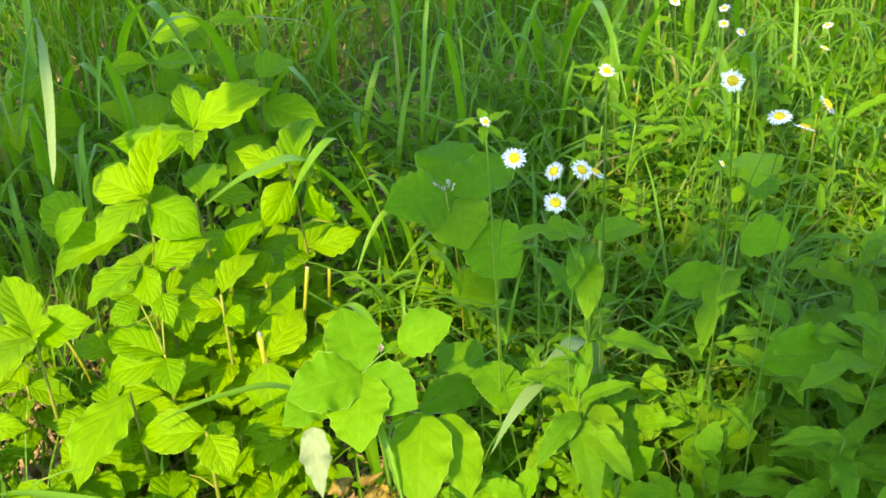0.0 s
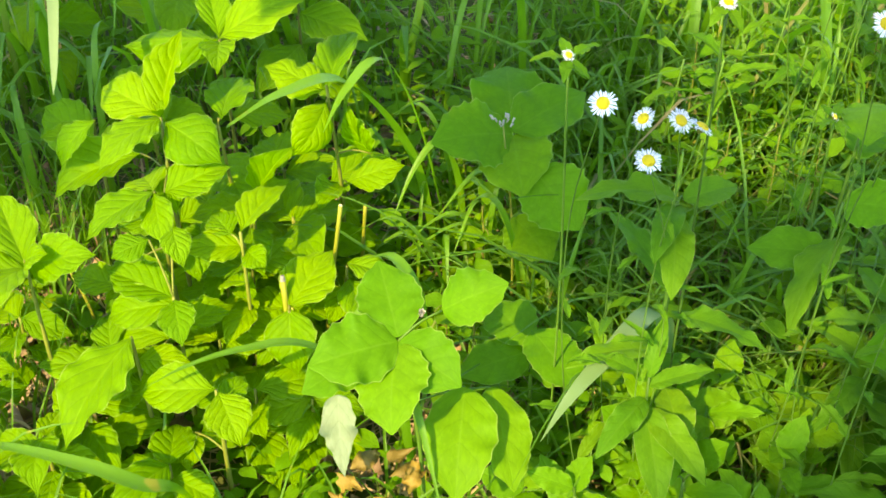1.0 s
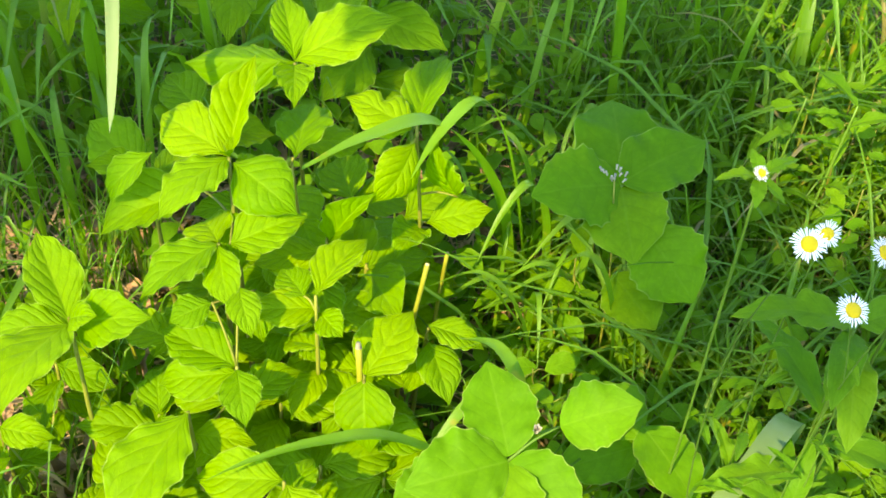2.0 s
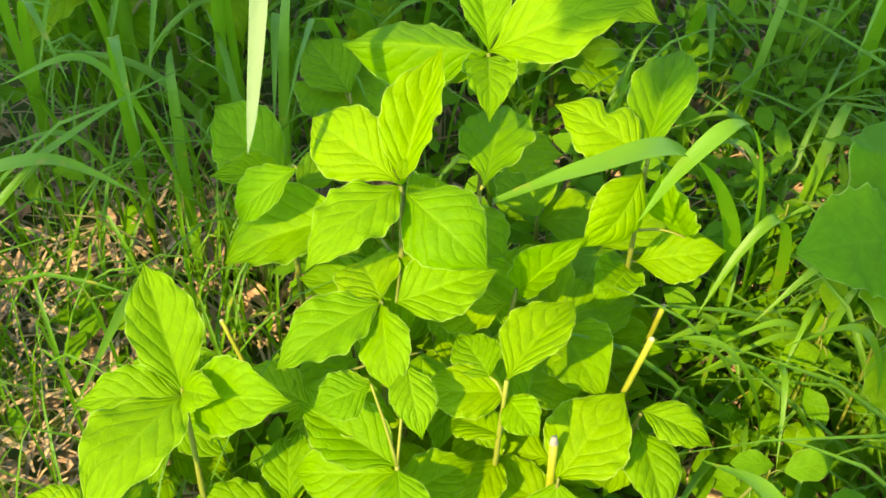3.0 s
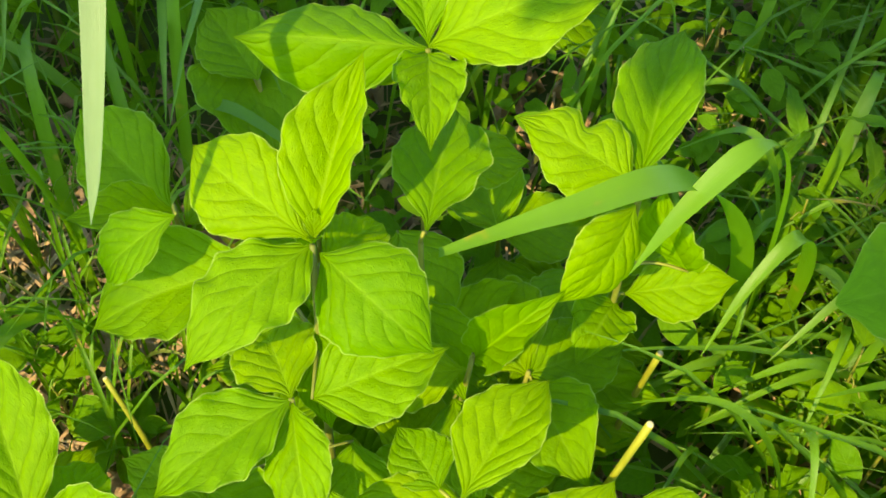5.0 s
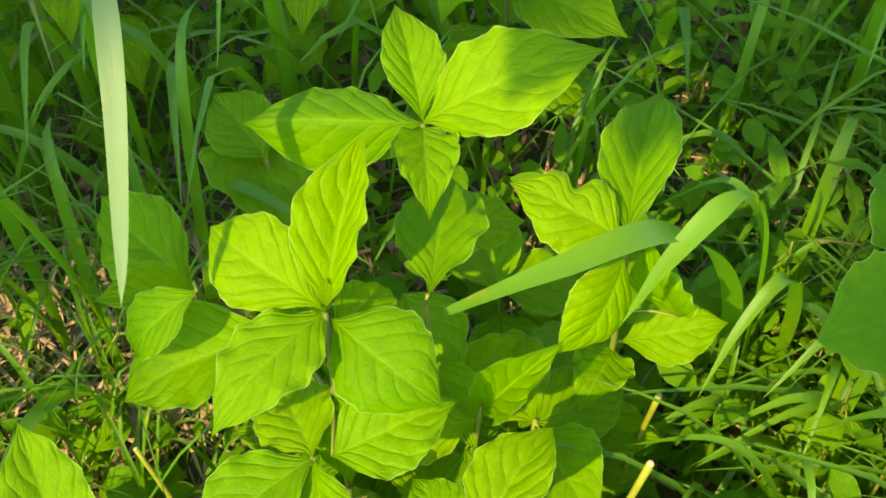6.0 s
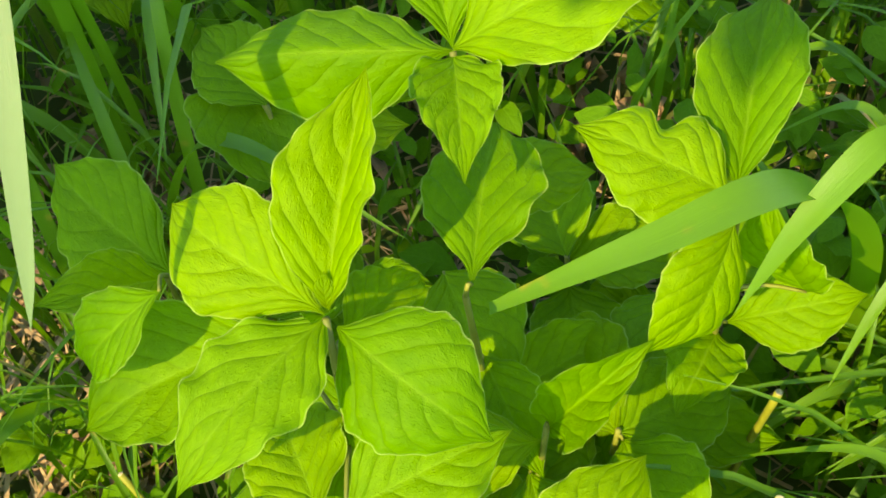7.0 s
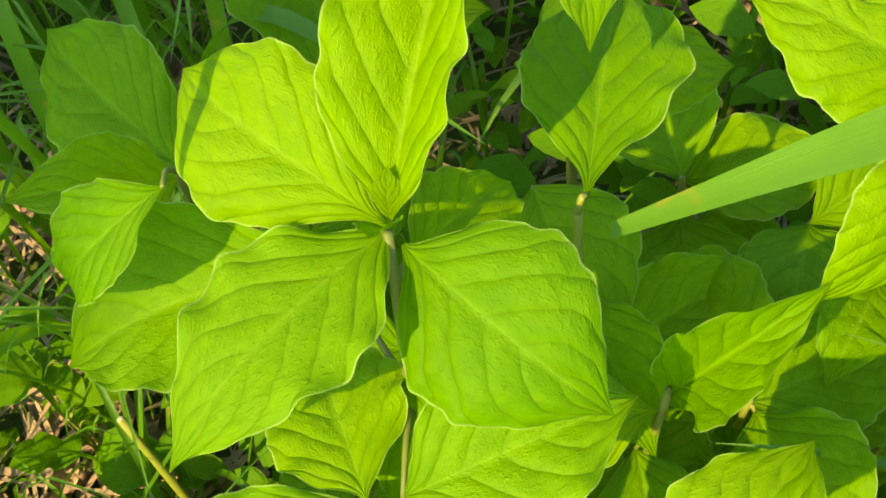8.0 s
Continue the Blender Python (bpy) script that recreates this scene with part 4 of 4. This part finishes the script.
# ---- daisies ----
def flower_head(top, m, size, seed, n=38):
    """A domed disc, a ring of rays and a green cup."""
    r = random.Random(seed)
    verts, faces = [], []
    for i in range(6):
        a = i / 5 * math.pi / 2
        for k in range(14):
            b = 6.2832 * k / 14
            verts.append((math.cos(b) * math.cos(a) * size * 0.23, math.sin(b) * math.cos(a) * size * 0.23, math.sin(a) * size * 0.12 + 0.0004))
    for i in range(5):
        for k in range(14):
            faces.append((i * 14 + k, i * 14 + (k + 1) % 14, (i + 1) * 14 + (k + 1) % 14, (i + 1) * 14 + k))
    disc = part("disc", mesh_from("disc", verts, faces, None, [DISC]), top, m, "domed yellow disc")
    pv, pf = [], []
    for k in range(n):
        a = 6.2832 * k / n + r.uniform(-0.04, 0.04)
        ln = size * 0.5 * r.uniform(0.78, 1.04)
        w = size * 0.019
        c, s = math.cos(a), math.sin(a)
        b = len(pv)
        for t, ww in ((0.19 * size, 0.6), (0.6 * ln, 1.0), (0.9 * ln, 0.9), (ln, 0.3)):
            z = 0.0003 + r.uniform(-0.0007, 0.0007) - 0.10 * t * t / size
            for e in (-1, 1):
                pv.append((c * t - s * e * w * ww, s * t + c * e * w * ww, z))
        for q in range(3):
            pf.append((b + q * 2, b + q * 2 + 1, b + q * 2 + 3, b + q * 2 + 2))
    part("petals", mesh_from("petals", pv, pf, None, [PETAL]), top, m, "ring of narrow white ray petals")
    cup = [tube_data([(0, 0, -0.004), (0, 0, -0.002), (0, 0, 0.0)], size * 0.06, size * 0.2, 10, 3)]
    part("calyx", joined("calyx", cup, [STEM]), top, m)


def daisy(foot, head, size, tilt, seed, nod=(0, 0)):
    r = random.Random(seed)
    top = thing("fleabane", "white fleabane daisy with a yellow centre on a thin stem", "flower", "fleabane daisies", foot)
    o = Vector(foot)
    h = Vector(head) - o
    sway = Vector((r.uniform(-0.03, 0.03), r.uniform(-0.01, 0.03), 0))
    part("stem", joined("stem", [tube_data([(0, 0, 0), h * 0.4 + sway, h * 0.75 + sway * 0.9, h], 0.0007, 0.0004, 6, 6)], [DARK_STEM]), top)
    m = Matrix.Translation(h) @ pose(0, 0, 0, tilt[0], tilt[1], 0) @ pose(0, 0, 0, 0, 0, seed * 40)
    flower_head(top, m, size, seed)
    for k in range(6):
        f = 0.25 + 0.11 * k
        p = h * f + sway * (1 - abs(2 * f - 1))
        ln = r.uniform(0.03, 0.055) * (1.25 - f)
        part("leaf", LANCE[k % 5], top, leaf_pose(p.x, p.y, p.z, k * 137 + seed * 50, r.uniform(5, 40), 0, ln, ln * 0.24))


DAISIES = [((0.10, 0.80, 0), (0.063, 0.752, 0.502), (34, -4)), ((0.11, 0.79, 0), (0.093, 0.746, 0.466), (26, 8)), ((0.14, 0.80, 0), (0.121, 0.745, 0.492), (-10, 30)),
           ((0.12, 0.85, 0), (0.100, 0.830, 0.440), (20, -35)), ((0.14, 0.83, 0), (0.117, 0.790, 0.466), (25, 25)), ((0.23, 0.82, 0), (0.213, 0.750, 0.560), (38, 0)),
           ((0.29, 0.80, 0), (0.268, 0.713, 0.560), (5, 45)), ((0.27, 0.82, 0), (0.249, 0.749, 0.531), (8, -10)), ((0.29, 0.85, 0), (0.272, 0.760, 0.515), (-20, 20)),
           ((0.27, 1.03, 0), (0.257, 0.964, 0.500), (30, 0)), ((0.28, 1.01, 0), (0.268, 0.947, 0.500), (20, 20)), ((0.28, 1.06, 0), (0.264, 0.995, 0.500), (10, -20)),
           ((0.36, 1.10, 0), (0.214, 0.969, 0.520), (20, 10)), ((0.35, 0.97, 0), (0.330, 0.912, 0.500), (-10, 20)), ((0.36, 1.01, 0), (0.344, 0.954, 0.500), (0, -20))]
for k, (foot, head, tilt) in enumerate(DAISIES):
    daisy(foot, head, 0.0185 if k < 9 else 0.0105, tilt, k + 1)


def budded(foot, head, seed):
    """A stem with a half-open head between narrow bracts."""
    top = thing("budding_weed", "budding weed with a pale half-open head between narrow leaves", "flower", "budding weeds", foot)
    o = Vector(foot)
    h = Vector(head) - o
    part("stem", joined("stem", [tube_data([(0, 0, 0), h * 0.5 + Vector((0.004, 0.01, 0)), h], 0.0010, 0.0008, 6, 6)], [DARK_STEM]), top)
    for k, (yaw, pitch, ln) in enumerate(((170, 8, 0.026), (5, 5, 0.026), (230, -20, 0.018), (300, -30, 0.018), (80, 30, 0.016))):
        part("leaf", LANCE[k % 5], top, leaf_pose(h.x, h.y, h.z - 0.003, yaw + seed * 15, pitch, 0, ln, 0.008))
    flower_head(top, Matrix.Translation(h) @ pose(0, 0, 0, 30, 10 - seed * 12, seed * 30), 0.0125 if seed == 0 else 0.010, seed + 60, 26)


budded((0.15, 0.84, 0), (0.128, 0.765, 0.563), 0)
budded((0.06, 0.86, 0), (0.044, 0.795, 0.508), 2)
budded((0.30, 1.02, 0), (0.27, 0.96, 0.36), 4)

# ---- dry tuft ----
for x, y, n, seed in ((0.035, 1.235, 26, 1), (-0.66, 1.02, 22, 2), (-0.60, 0.90, 16, 3), (0.075, 1.05, 30, 4), (0.125, 0.985, 26, 5), (0.20, 1.12, 26, 6), (0.06, 0.93, 20, 7)):
    r = random.Random(seed + 40)
    tuft = thing("dry_grass_tuft", "tuft of bleached dry grass among green blades", "grass", "dry tufts", (x, y, 0))
    blades = []
    for k in range(n):
        a, ln, h = r.uniform(0, 6.28), r.uniform(0.03, 0.075), r.uniform(0.01, 0.05)
        dx, dy = math.cos(a) * ln, math.sin(a) * ln
        blades.append(blade_data([(dx * 0.05, dy * 0.05, 0), (dx * 0.3, dy * 0.3, h), (dx * 0.7, dy * 0.7, h * 1.1), (dx, dy, h * r.uniform(0.2, 0.9))], r.uniform(0.0012, 0.003), 3, 0.3, r.uniform(-1, 1)))
    part("blades", joined("blades", blades, [STRAW]), tuft)

# ---- amber dying leaves at the foot of the tall weed ----
for k, row in enumerate(((-0.075, 0.805, 0.13, -60, -30, 20, 0.032, 0.018), (-0.10, 0.80, 0.10, -120, -25, -20, 0.036, 0.018), (-0.065, 0.79, 0.11, 20, -20, 10, 0.032, 0.016),
                         (-0.082, 0.80, 0.125, -150, -10, 30, 0.028, 0.016), (-0.088, 0.79, 0.08, -40, -25, -25, 0.040, 0.022), (-0.055, 0.80, 0.12, -95, -35, 15, 0.030, 0.015), (-0.115, 0.79, 0.07, -70, -15, 10, 0.038, 0.020))):
    v, f, uv = leaf_grid(16, 6, k + 70, wave=0.3, arch=0.15)
    top = thing("withered_leaf", "withered amber leaf hanging among green stems", "leaf", "withered leaves", row[:3])
    m = leaf_pose(*row)
    m.translation = (0, 0, 0)
    part("blade", mesh_from("withered", v, f, uv, [AMBER]), top, m)

# ---- ground ----
def ground_height(x, y):
    return 0.012 * noise.noise((x * 3, y * 3, 0)) + 0.006 * noise.noise((x * 14, y * 14, 3)) - 0.008


bm = bmesh.new()
xs = [-400, -40, -8, -3] + [(-1.5 + 0.05 * i) for i in range(61)] + [3, 8, 40, 400]
ys = [-400, -40, -8, -2] + [0.05 * i for i in range(61)] + [5, 10, 40, 400]
grid = [[bm.verts.new((x, y, ground_height(x, y))) for x in xs] for y in ys]
for j in range(len(ys) - 1):
    for i in range(len(xs) - 1):
        bm.faces.new((grid[j][i], grid[j][i + 1], grid[j + 1][i + 1], grid[j + 1][i]))
me = bpy.data.meshes.new("ground")
bm.to_mesh(me)
bm.free()
me.materials.append(GROUND)
tagged(new("ground", me), "dark mossy soil under the plants", "ground", kind="structure")


# ---- stuff that nobody could count ----
def scatter(name, label, category, pieces, mats):
    return tagged(new(name, joined(name, pieces, mats)), label, category, kind="stuff")


rng = random.Random(21)
pieces = []
for k in range(5200):
    x, y = rng.gauss(-0.15, 0.42), rng.gauss(1.15, 0.38)
    a, ln, w = rng.uniform(0, 6.28), rng.uniform(0.015, 0.06), rng.uniform(0.0004, 0.0016)
    z = ground_height(x, y) + rng.uniform(0.002, 0.022)
    dx, dy = math.cos(a) * ln / 2, math.sin(a) * ln / 2
    lift = rng.uniform(-0.008, 0.012)
    sx, sy = -math.sin(a) * w, math.cos(a) * w
    v = [(x - dx - sx, y - dy - sy, z), (x - dx + sx, y - dy + sy, z), (x + sx * 1.2, y + sy * 1.2, z + 0.003), (x - sx * 1.2, y - sy * 1.2, z + 0.003),
         (x + dx + sx * 0.5, y + dy + sy * 0.5, z + lift), (x + dx - sx * 0.5, y + dy - sy * 0.5, z + lift)]
    pieces.append((v, [(0, 1, 2, 3), (3, 2, 4, 5)]))
for k in range(900):
    x, y = rng.uniform(-0.85, -0.42), rng.uniform(0.78, 1.28)
    a, ln, w = rng.uniform(0, 6.28), rng.uniform(0.02, 0.07), rng.uniform(0.0005, 0.0018)
    z = ground_height(x, y) + rng.uniform(0.006, 0.03)
    dx, dy, lift = math.cos(a) * ln / 2, math.sin(a) * ln / 2, rng.uniform(-0.008, 0.016)
    sx, sy = -math.sin(a) * w, math.cos(a) * w
    v = [(x - dx - sx, y - dy - sy, z), (x - dx + sx, y - dy + sy, z), (x + sx * 1.2, y + sy * 1.2, z + 0.003), (x - sx * 1.2, y - sy * 1.2, z + 0.003),
         (x + dx + sx * 0.5, y + dy + sy * 0.5, z + lift), (x + dx - sx * 0.5, y + dy - sy * 0.5, z + lift)]
    pieces.append((v, [(0, 1, 2, 3), (3, 2, 4, 5)]))
scatter("straw_litter", "dry brown straw lying on the soil", "litter", pieces, [STRAW])
pieces = []
for k in range(1050):
    x, y = (rng.gauss(-0.15, 0.42), rng.gauss(1.15, 0.38)) if k < 900 else (rng.uniform(-0.85, -0.40), rng.uniform(0.78, 1.30))
    v, f, uv = leaf_grid(6, 4, k % 17, wave=0.35, arch=0.15, fold=0.3)
    m = leaf_pose(x, y, ground_height(x, y) + rng.uniform(0.004, 0.02), rng.uniform(0, 360), rng.uniform(-20, 30), rng.uniform(-50, 50), rng.uniform(0.015, 0.045), rng.uniform(0.008, 0.024))
    pieces.append(([m @ Vector(p) for p in v], f, uv))
scatter("dead_leaf_litter", "curled brown dead leaves on the soil", "litter", pieces, [LITTER])


def grass_patch(name, label, count, x0, x1, y0, y1, h0, h1, w0, w1, seed, lean=0.5, keep=None):
    r = random.Random(seed)
    pieces = []
    while len(pieces) < count:
        x, y = r.uniform(x0, x1), r.uniform(y0, y1)
        if keep and not keep(x, y, r):
            continue
        a = r.uniform(0, 6.28)
        h = r.uniform(h0, h1)
        reach = h * r.uniform(0.15, lean * 1.6)
        dx, dy = math.cos(a) * reach, math.sin(a) * reach
        pts = [(x, y, -0.005), (x + dx * 0.2, y + dy * 0.2, h * 0.55), (x + dx * 0.6, y + dy * 0.6, h * 0.92), (x + dx, y + dy, h * r.uniform(0.75, 1.02))]
        pieces.append(blade_data(pts, r.uniform(w0, w1), 2, 0.3, r.uniform(-0.6, 0.6)))
    return scatter(name, label, "grass", pieces, [GRASS])


def sparse_mid(x, y, r):
    d = noise.noise((x * 6, y * 6, 9))
    return r.random() < 0.4 + d


grass_patch("grass", "dense upright meadow grass behind the shrubs", 2400, -1.1, 0.9, 1.25, 2.3, 0.07, 0.24, 0.002, 0.006, 1, 0.5, sparse_mid)
grass_patch("grass", "dense grass with bent blades beside the daisies", 700, 0.06, 0.75, 0.95, 1.6, 0.06, 0.22, 0.002, 0.006, 2, 0.8)
grass_patch("grass", "thin grass among brown litter", 900, -0.95, -0.40, 0.72, 1.25, 0.05, 0.20, 0.0012, 0.0035, 3, 0.6, sparse_mid)
grass_patch("grass", "short grass under the shrubs", 500, -0.45, 0.1, 0.66, 1.25, 0.04, 0.12, 0.0015, 0.004, 4, 0.8)
grass_patch("grass", "coarse bent grass blades over the litter", 90, -0.95, -0.62, 0.90, 1.40, 0.12, 0.28, 0.004, 0.009, 18, 0.7)
grass_patch("grass", "bright coarse grass beside the shrubs", 45, -0.09, 0.10, 1.0, 1.25, 0.06, 0.20, 0.003, 0.007, 9, 0.8)
grass_patch("grass", "fine sunlit grass among the daisies", 420, 0.08, 0.33, 0.76, 1.05, 0.05, 0.15, 0.0015, 0.004, 41, 0.9)
grass_patch("grass", "fine bent grass blades lying over one another", 900, 0.04, 0.62, 0.84, 1.50, 0.04, 0.13, 0.0012, 0.0034, 43, 1.9)
grass_patch("grass", "tangled fine sunlit grass round the daisies", 1500, 0.05, 0.72, 0.92, 1.62, 0.05, 0.17, 0.0012, 0.0040, 47, 1.5)
grass_patch("grass", "narrow bright grass blades leaning every way", 260, 0.08, 0.66, 0.95, 1.55, 0.12, 0.24, 0.003, 0.006, 48, 1.1)
grass_patch("grass", "short thick turf at the back of the clearing", 1800, -1.2, 1.0, 1.4, 2.4, 0.04, 0.14, 0.002, 0.006, 12, 0.9)
grass_patch("grass", "coarse taller grass blades", 150, -0.9, 0.8, 1.35, 2.2, 0.2, 0.36, 0.006, 0.011, 5, 0.6)
grass_patch("grass", "meadow grass running on into the distance", 4000, -4, 4, 2.2, 6.5, 0.15, 0.45, 0.006, 0.014, 6, 0.5)


def outside(x, y, r):
    """The meadow all round, leaving out the clearing that is planted blade by blade."""
    near = ((x + 0.08) / 0.9) ** 2 + ((y - 1.1) / 1.05) ** 2 < 1
    return not near and r.random() < 0.75 + noise.noise((x * 1.5, y * 1.5, 4))


grass_patch("grass", "rough meadow grass all round the clearing", 10000, -4, 4, -2.5, 4.5, 0.08, 0.32, 0.005, 0.012, 31, 0.7, outside)
grass_patch("grass", "tall coarse grass at the rim of the meadow", 4500, -9, 9, -8, 10, 0.2, 0.5, 0.012, 0.03, 33, 0.6, outside)
grass_patch("grass", "trodden short grass at the near edge of the clearing", 2600, -1.0, 0.85, -0.2, 0.72, 0.02, 0.10, 0.002, 0.005, 32, 0.9)

pieces = []
for k in range(5000):
    x, y = rng.uniform(-3, 3), rng.uniform(-2, 4)
    if -1.0 < x < 0.85 and 0.65 < y < 2.3:
        continue
    ln = rng.uniform(0.02, 0.06)
    v, f, uv = leaf_grid(4, 2, k % 13, wave=0.05, quilt=0, arch=0.1)
    m = leaf_pose(x, y, rng.uniform(0.01, 0.10), rng.uniform(0, 360), rng.uniform(-25, 35), rng.uniform(-25, 25), ln, ln * rng.uniform(0.35, 0.65))
    pieces.append(([m @ Vector(p) for p in v], f, uv))
scatter("ground_cover", "scattered herb leaves among the meadow grass", "herbs", pieces, [WEED_LEAF])

pieces = []
for k in range(9000):
    zone = rng.random()
    if zone < 0.36:
        x, y = rng.uniform(-0.55, 0.15), rng.uniform(0.60, 1.2)
    elif zone < 0.68:
        x, y = rng.uniform(0.05, 0.8), rng.uniform(0.75, 1.7)
    else:
        x, y = (rng.uniform(-0.7, 0.05), rng.uniform(1.08, 1.6)) if zone > 0.84 else (rng.uniform(-1.2, 0.9), rng.uniform(1.2, 2.4))
    if x < -0.38 and y < 1.28 and rng.random() < 0.92 or x < -0.45 and y > 1.1 and rng.random() < 0.3 or x > 0.05 and rng.random() < 0.35 or -0.12 < x < 0.0 and y < 1.15 and rng.random() < 0.5:
        continue
    ln = rng.uniform(0.012, 0.035)
    v, f, uv = leaf_grid(6, 2, k % 13, wave=0.05, quilt=0, arch=0.1)
    z = rng.uniform(0.01, 0.07) if zone < 0.36 else rng.uniform(0.02, 0.14)
    m = leaf_pose(x, y, z, rng.uniform(0, 360), rng.uniform(-25, 35), rng.uniform(-25, 25), ln, ln * rng.uniform(0.35, 0.65))
    pieces.append(([m @ Vector(p) for p in v], f, uv))
scatter("ground_cover", "small green herb leaves close to the ground", "herbs", pieces, [WEED_LEAF])

# ---- the tree that shades parts of the clearing ----
tree = thing("tree", "leafy tree beside the clearing, its boughs casting dappled shade", "tree", "", (-3.4, -2.2, 0))
o = Vector((-3.4, -2.2, 0))
SHADE = [(-0.40, 1.18, 0.32, 0.05), (-0.42, 1.15, 0.22, 0.075), (-0.62, 1.34, 0.15, 0.12), (-0.78, 1.25, 0.10, 0.12), (-0.37, 1.21, 0.20, 0.045), (-0.50, 1.25, 0.17, 0.085), (-0.68, 1.28, 0.10, 0.09), (-0.50, 1.40, 0.15, 0.15),
         (-0.36, 1.30, 0.18, 0.08), (-0.20, 1.47, 0.16, 0.09), (0.05, 1.27, 0.20, 0.055), (-0.048, 1.346, 0.20, 0.042, 1.4),
         (0.03, 1.09, 0.25, 0.075), (0.06, 1.02, 0.20, 0.06), (0.33, 0.95, 0.25, 0.07), (0.40, 0.83, 0.20, 0.08),
         (0.085, 0.75, 0.49, 0.055), (0.13, 0.80, 0.40, 0.06), (0.34, 0.76, 0.30, 0.06), (0.36, 0.79, 0.14, 0.09), (0.44, 0.74, 0.18, 0.09), (-0.50, 1.30, 0.10, 0.09), (-0.52, 1.20, 0.28, 0.10), (-0.62, 1.25, 0.25, 0.10), (-0.64, 1.14, 0.22, 0.09), (0.27, 0.80, 0.10, 0.06), (-0.30, 1.38, 0.12, 0.07), (0.45, 0.95, 0.20, 0.08), (0.10, 1.35, 0.20, 0.09),
         (-0.10, 1.70, 0.10, 0.12), (0.30, 1.85, 0.10, 0.12), (-0.50, 1.75, 0.10, 0.15), (0.12, 1.52, 0.12, 0.12), (0.02, 1.85, 0.10, 0.15), (-0.22, 1.52, 0.10, 0.09), (-0.52, 1.17, 0.25, 0.06), (0.10, 1.10, 0.22, 0.05)]
rng = random.Random(77)
pieces, twigs = [], []
trunk = [(0, 0, -0.1), (0.05, 0.1, 1.2), (0.2, 0.3, 2.6), (0.3, 0.5, 4.0), (0.3, 0.6, 5.6)]
part("trunk", joined("trunk", [tube_data(trunk, 0.16, 0.06, 12, 6, 0.06)], [BARK]), tree)
FORKS = [Vector((-0.55, 1.30, 0.15)) + SUN * 5.1 - o, Vector((0.06, 1.35, 0.15)) + SUN * 4.9 - o, Vector((0.38, 0.92, 0.2)) + SUN * 5.0 - o]
for k, f in enumerate(FORKS):
    start = Vector((0.29, 0.52, 4.3 + 0.35 * k))
    bend = start.lerp(f, 0.45) + Vector((0.15 * k, 0.2 - 0.2 * k, 0.5))
    part("bough", joined("bough", [tube_data([start, start.lerp(bend, 0.5) + Vector((0, 0.05, 0.12)), bend, bend.lerp(f, 0.6) + Vector((0.05, -0.04, 0.05)), f], 0.05, 0.012, 8, 5, 0.08)], [BARK]), tree)
for x, y, z, r, *near in SHADE:
    d = near[0] if near else rng.uniform(4.3, 5.3)
    mid = Vector((x, y, z)) + SUN * d - o
    fork = min(FORKS, key=lambda q: (q - mid).length)
    twigs.append(tube_data([fork, fork.lerp(mid, 0.5) + Vector((rng.uniform(-0.1, 0.1), rng.uniform(-0.1, 0.1), 0.12)), mid], 0.006, 0.002, 5, 3, 0.1))
    for k in range(int(9000 * r * r) if not near else 45):
        p = Vector((rng.gauss(0, 1), rng.gauss(0, 1), rng.gauss(0, 1))).normalized() * r * rng.random() ** 0.4
        ln = rng.uniform(0.05, 0.08)
        v, f, uv = leaf_grid(4, 2, k % 7, wave=0, quilt=0, teeth=0)
        m = leaf_pose(*(mid + p), rng.uniform(0, 360), rng.uniform(-50, 20), rng.uniform(-40, 40), ln, ln * 0.6)
        pieces.append(([m @ Vector(c) for c in v], f, uv))
for k in range(2500):
    p = Vector((rng.gauss(0, 0.8), rng.gauss(0, 0.8), rng.gauss(0, 0.7)))
    ln = rng.uniform(0.08, 0.13)
    v, f, uv = leaf_grid(4, 2, k % 7, wave=0, quilt=0, teeth=0)
    m = leaf_pose(*(Vector((0.0, 0.6, 6.2)) + p), rng.uniform(0, 360), rng.uniform(-50, 20), rng.uniform(-40, 40), ln, ln * 0.6)
    pieces.append(([m @ Vector(c) for c in v], f, uv))
part("twigs", joined("twigs", twigs, [BARK]), tree)
part("crown", joined("crown", pieces, [TREE_LEAF]), tree)
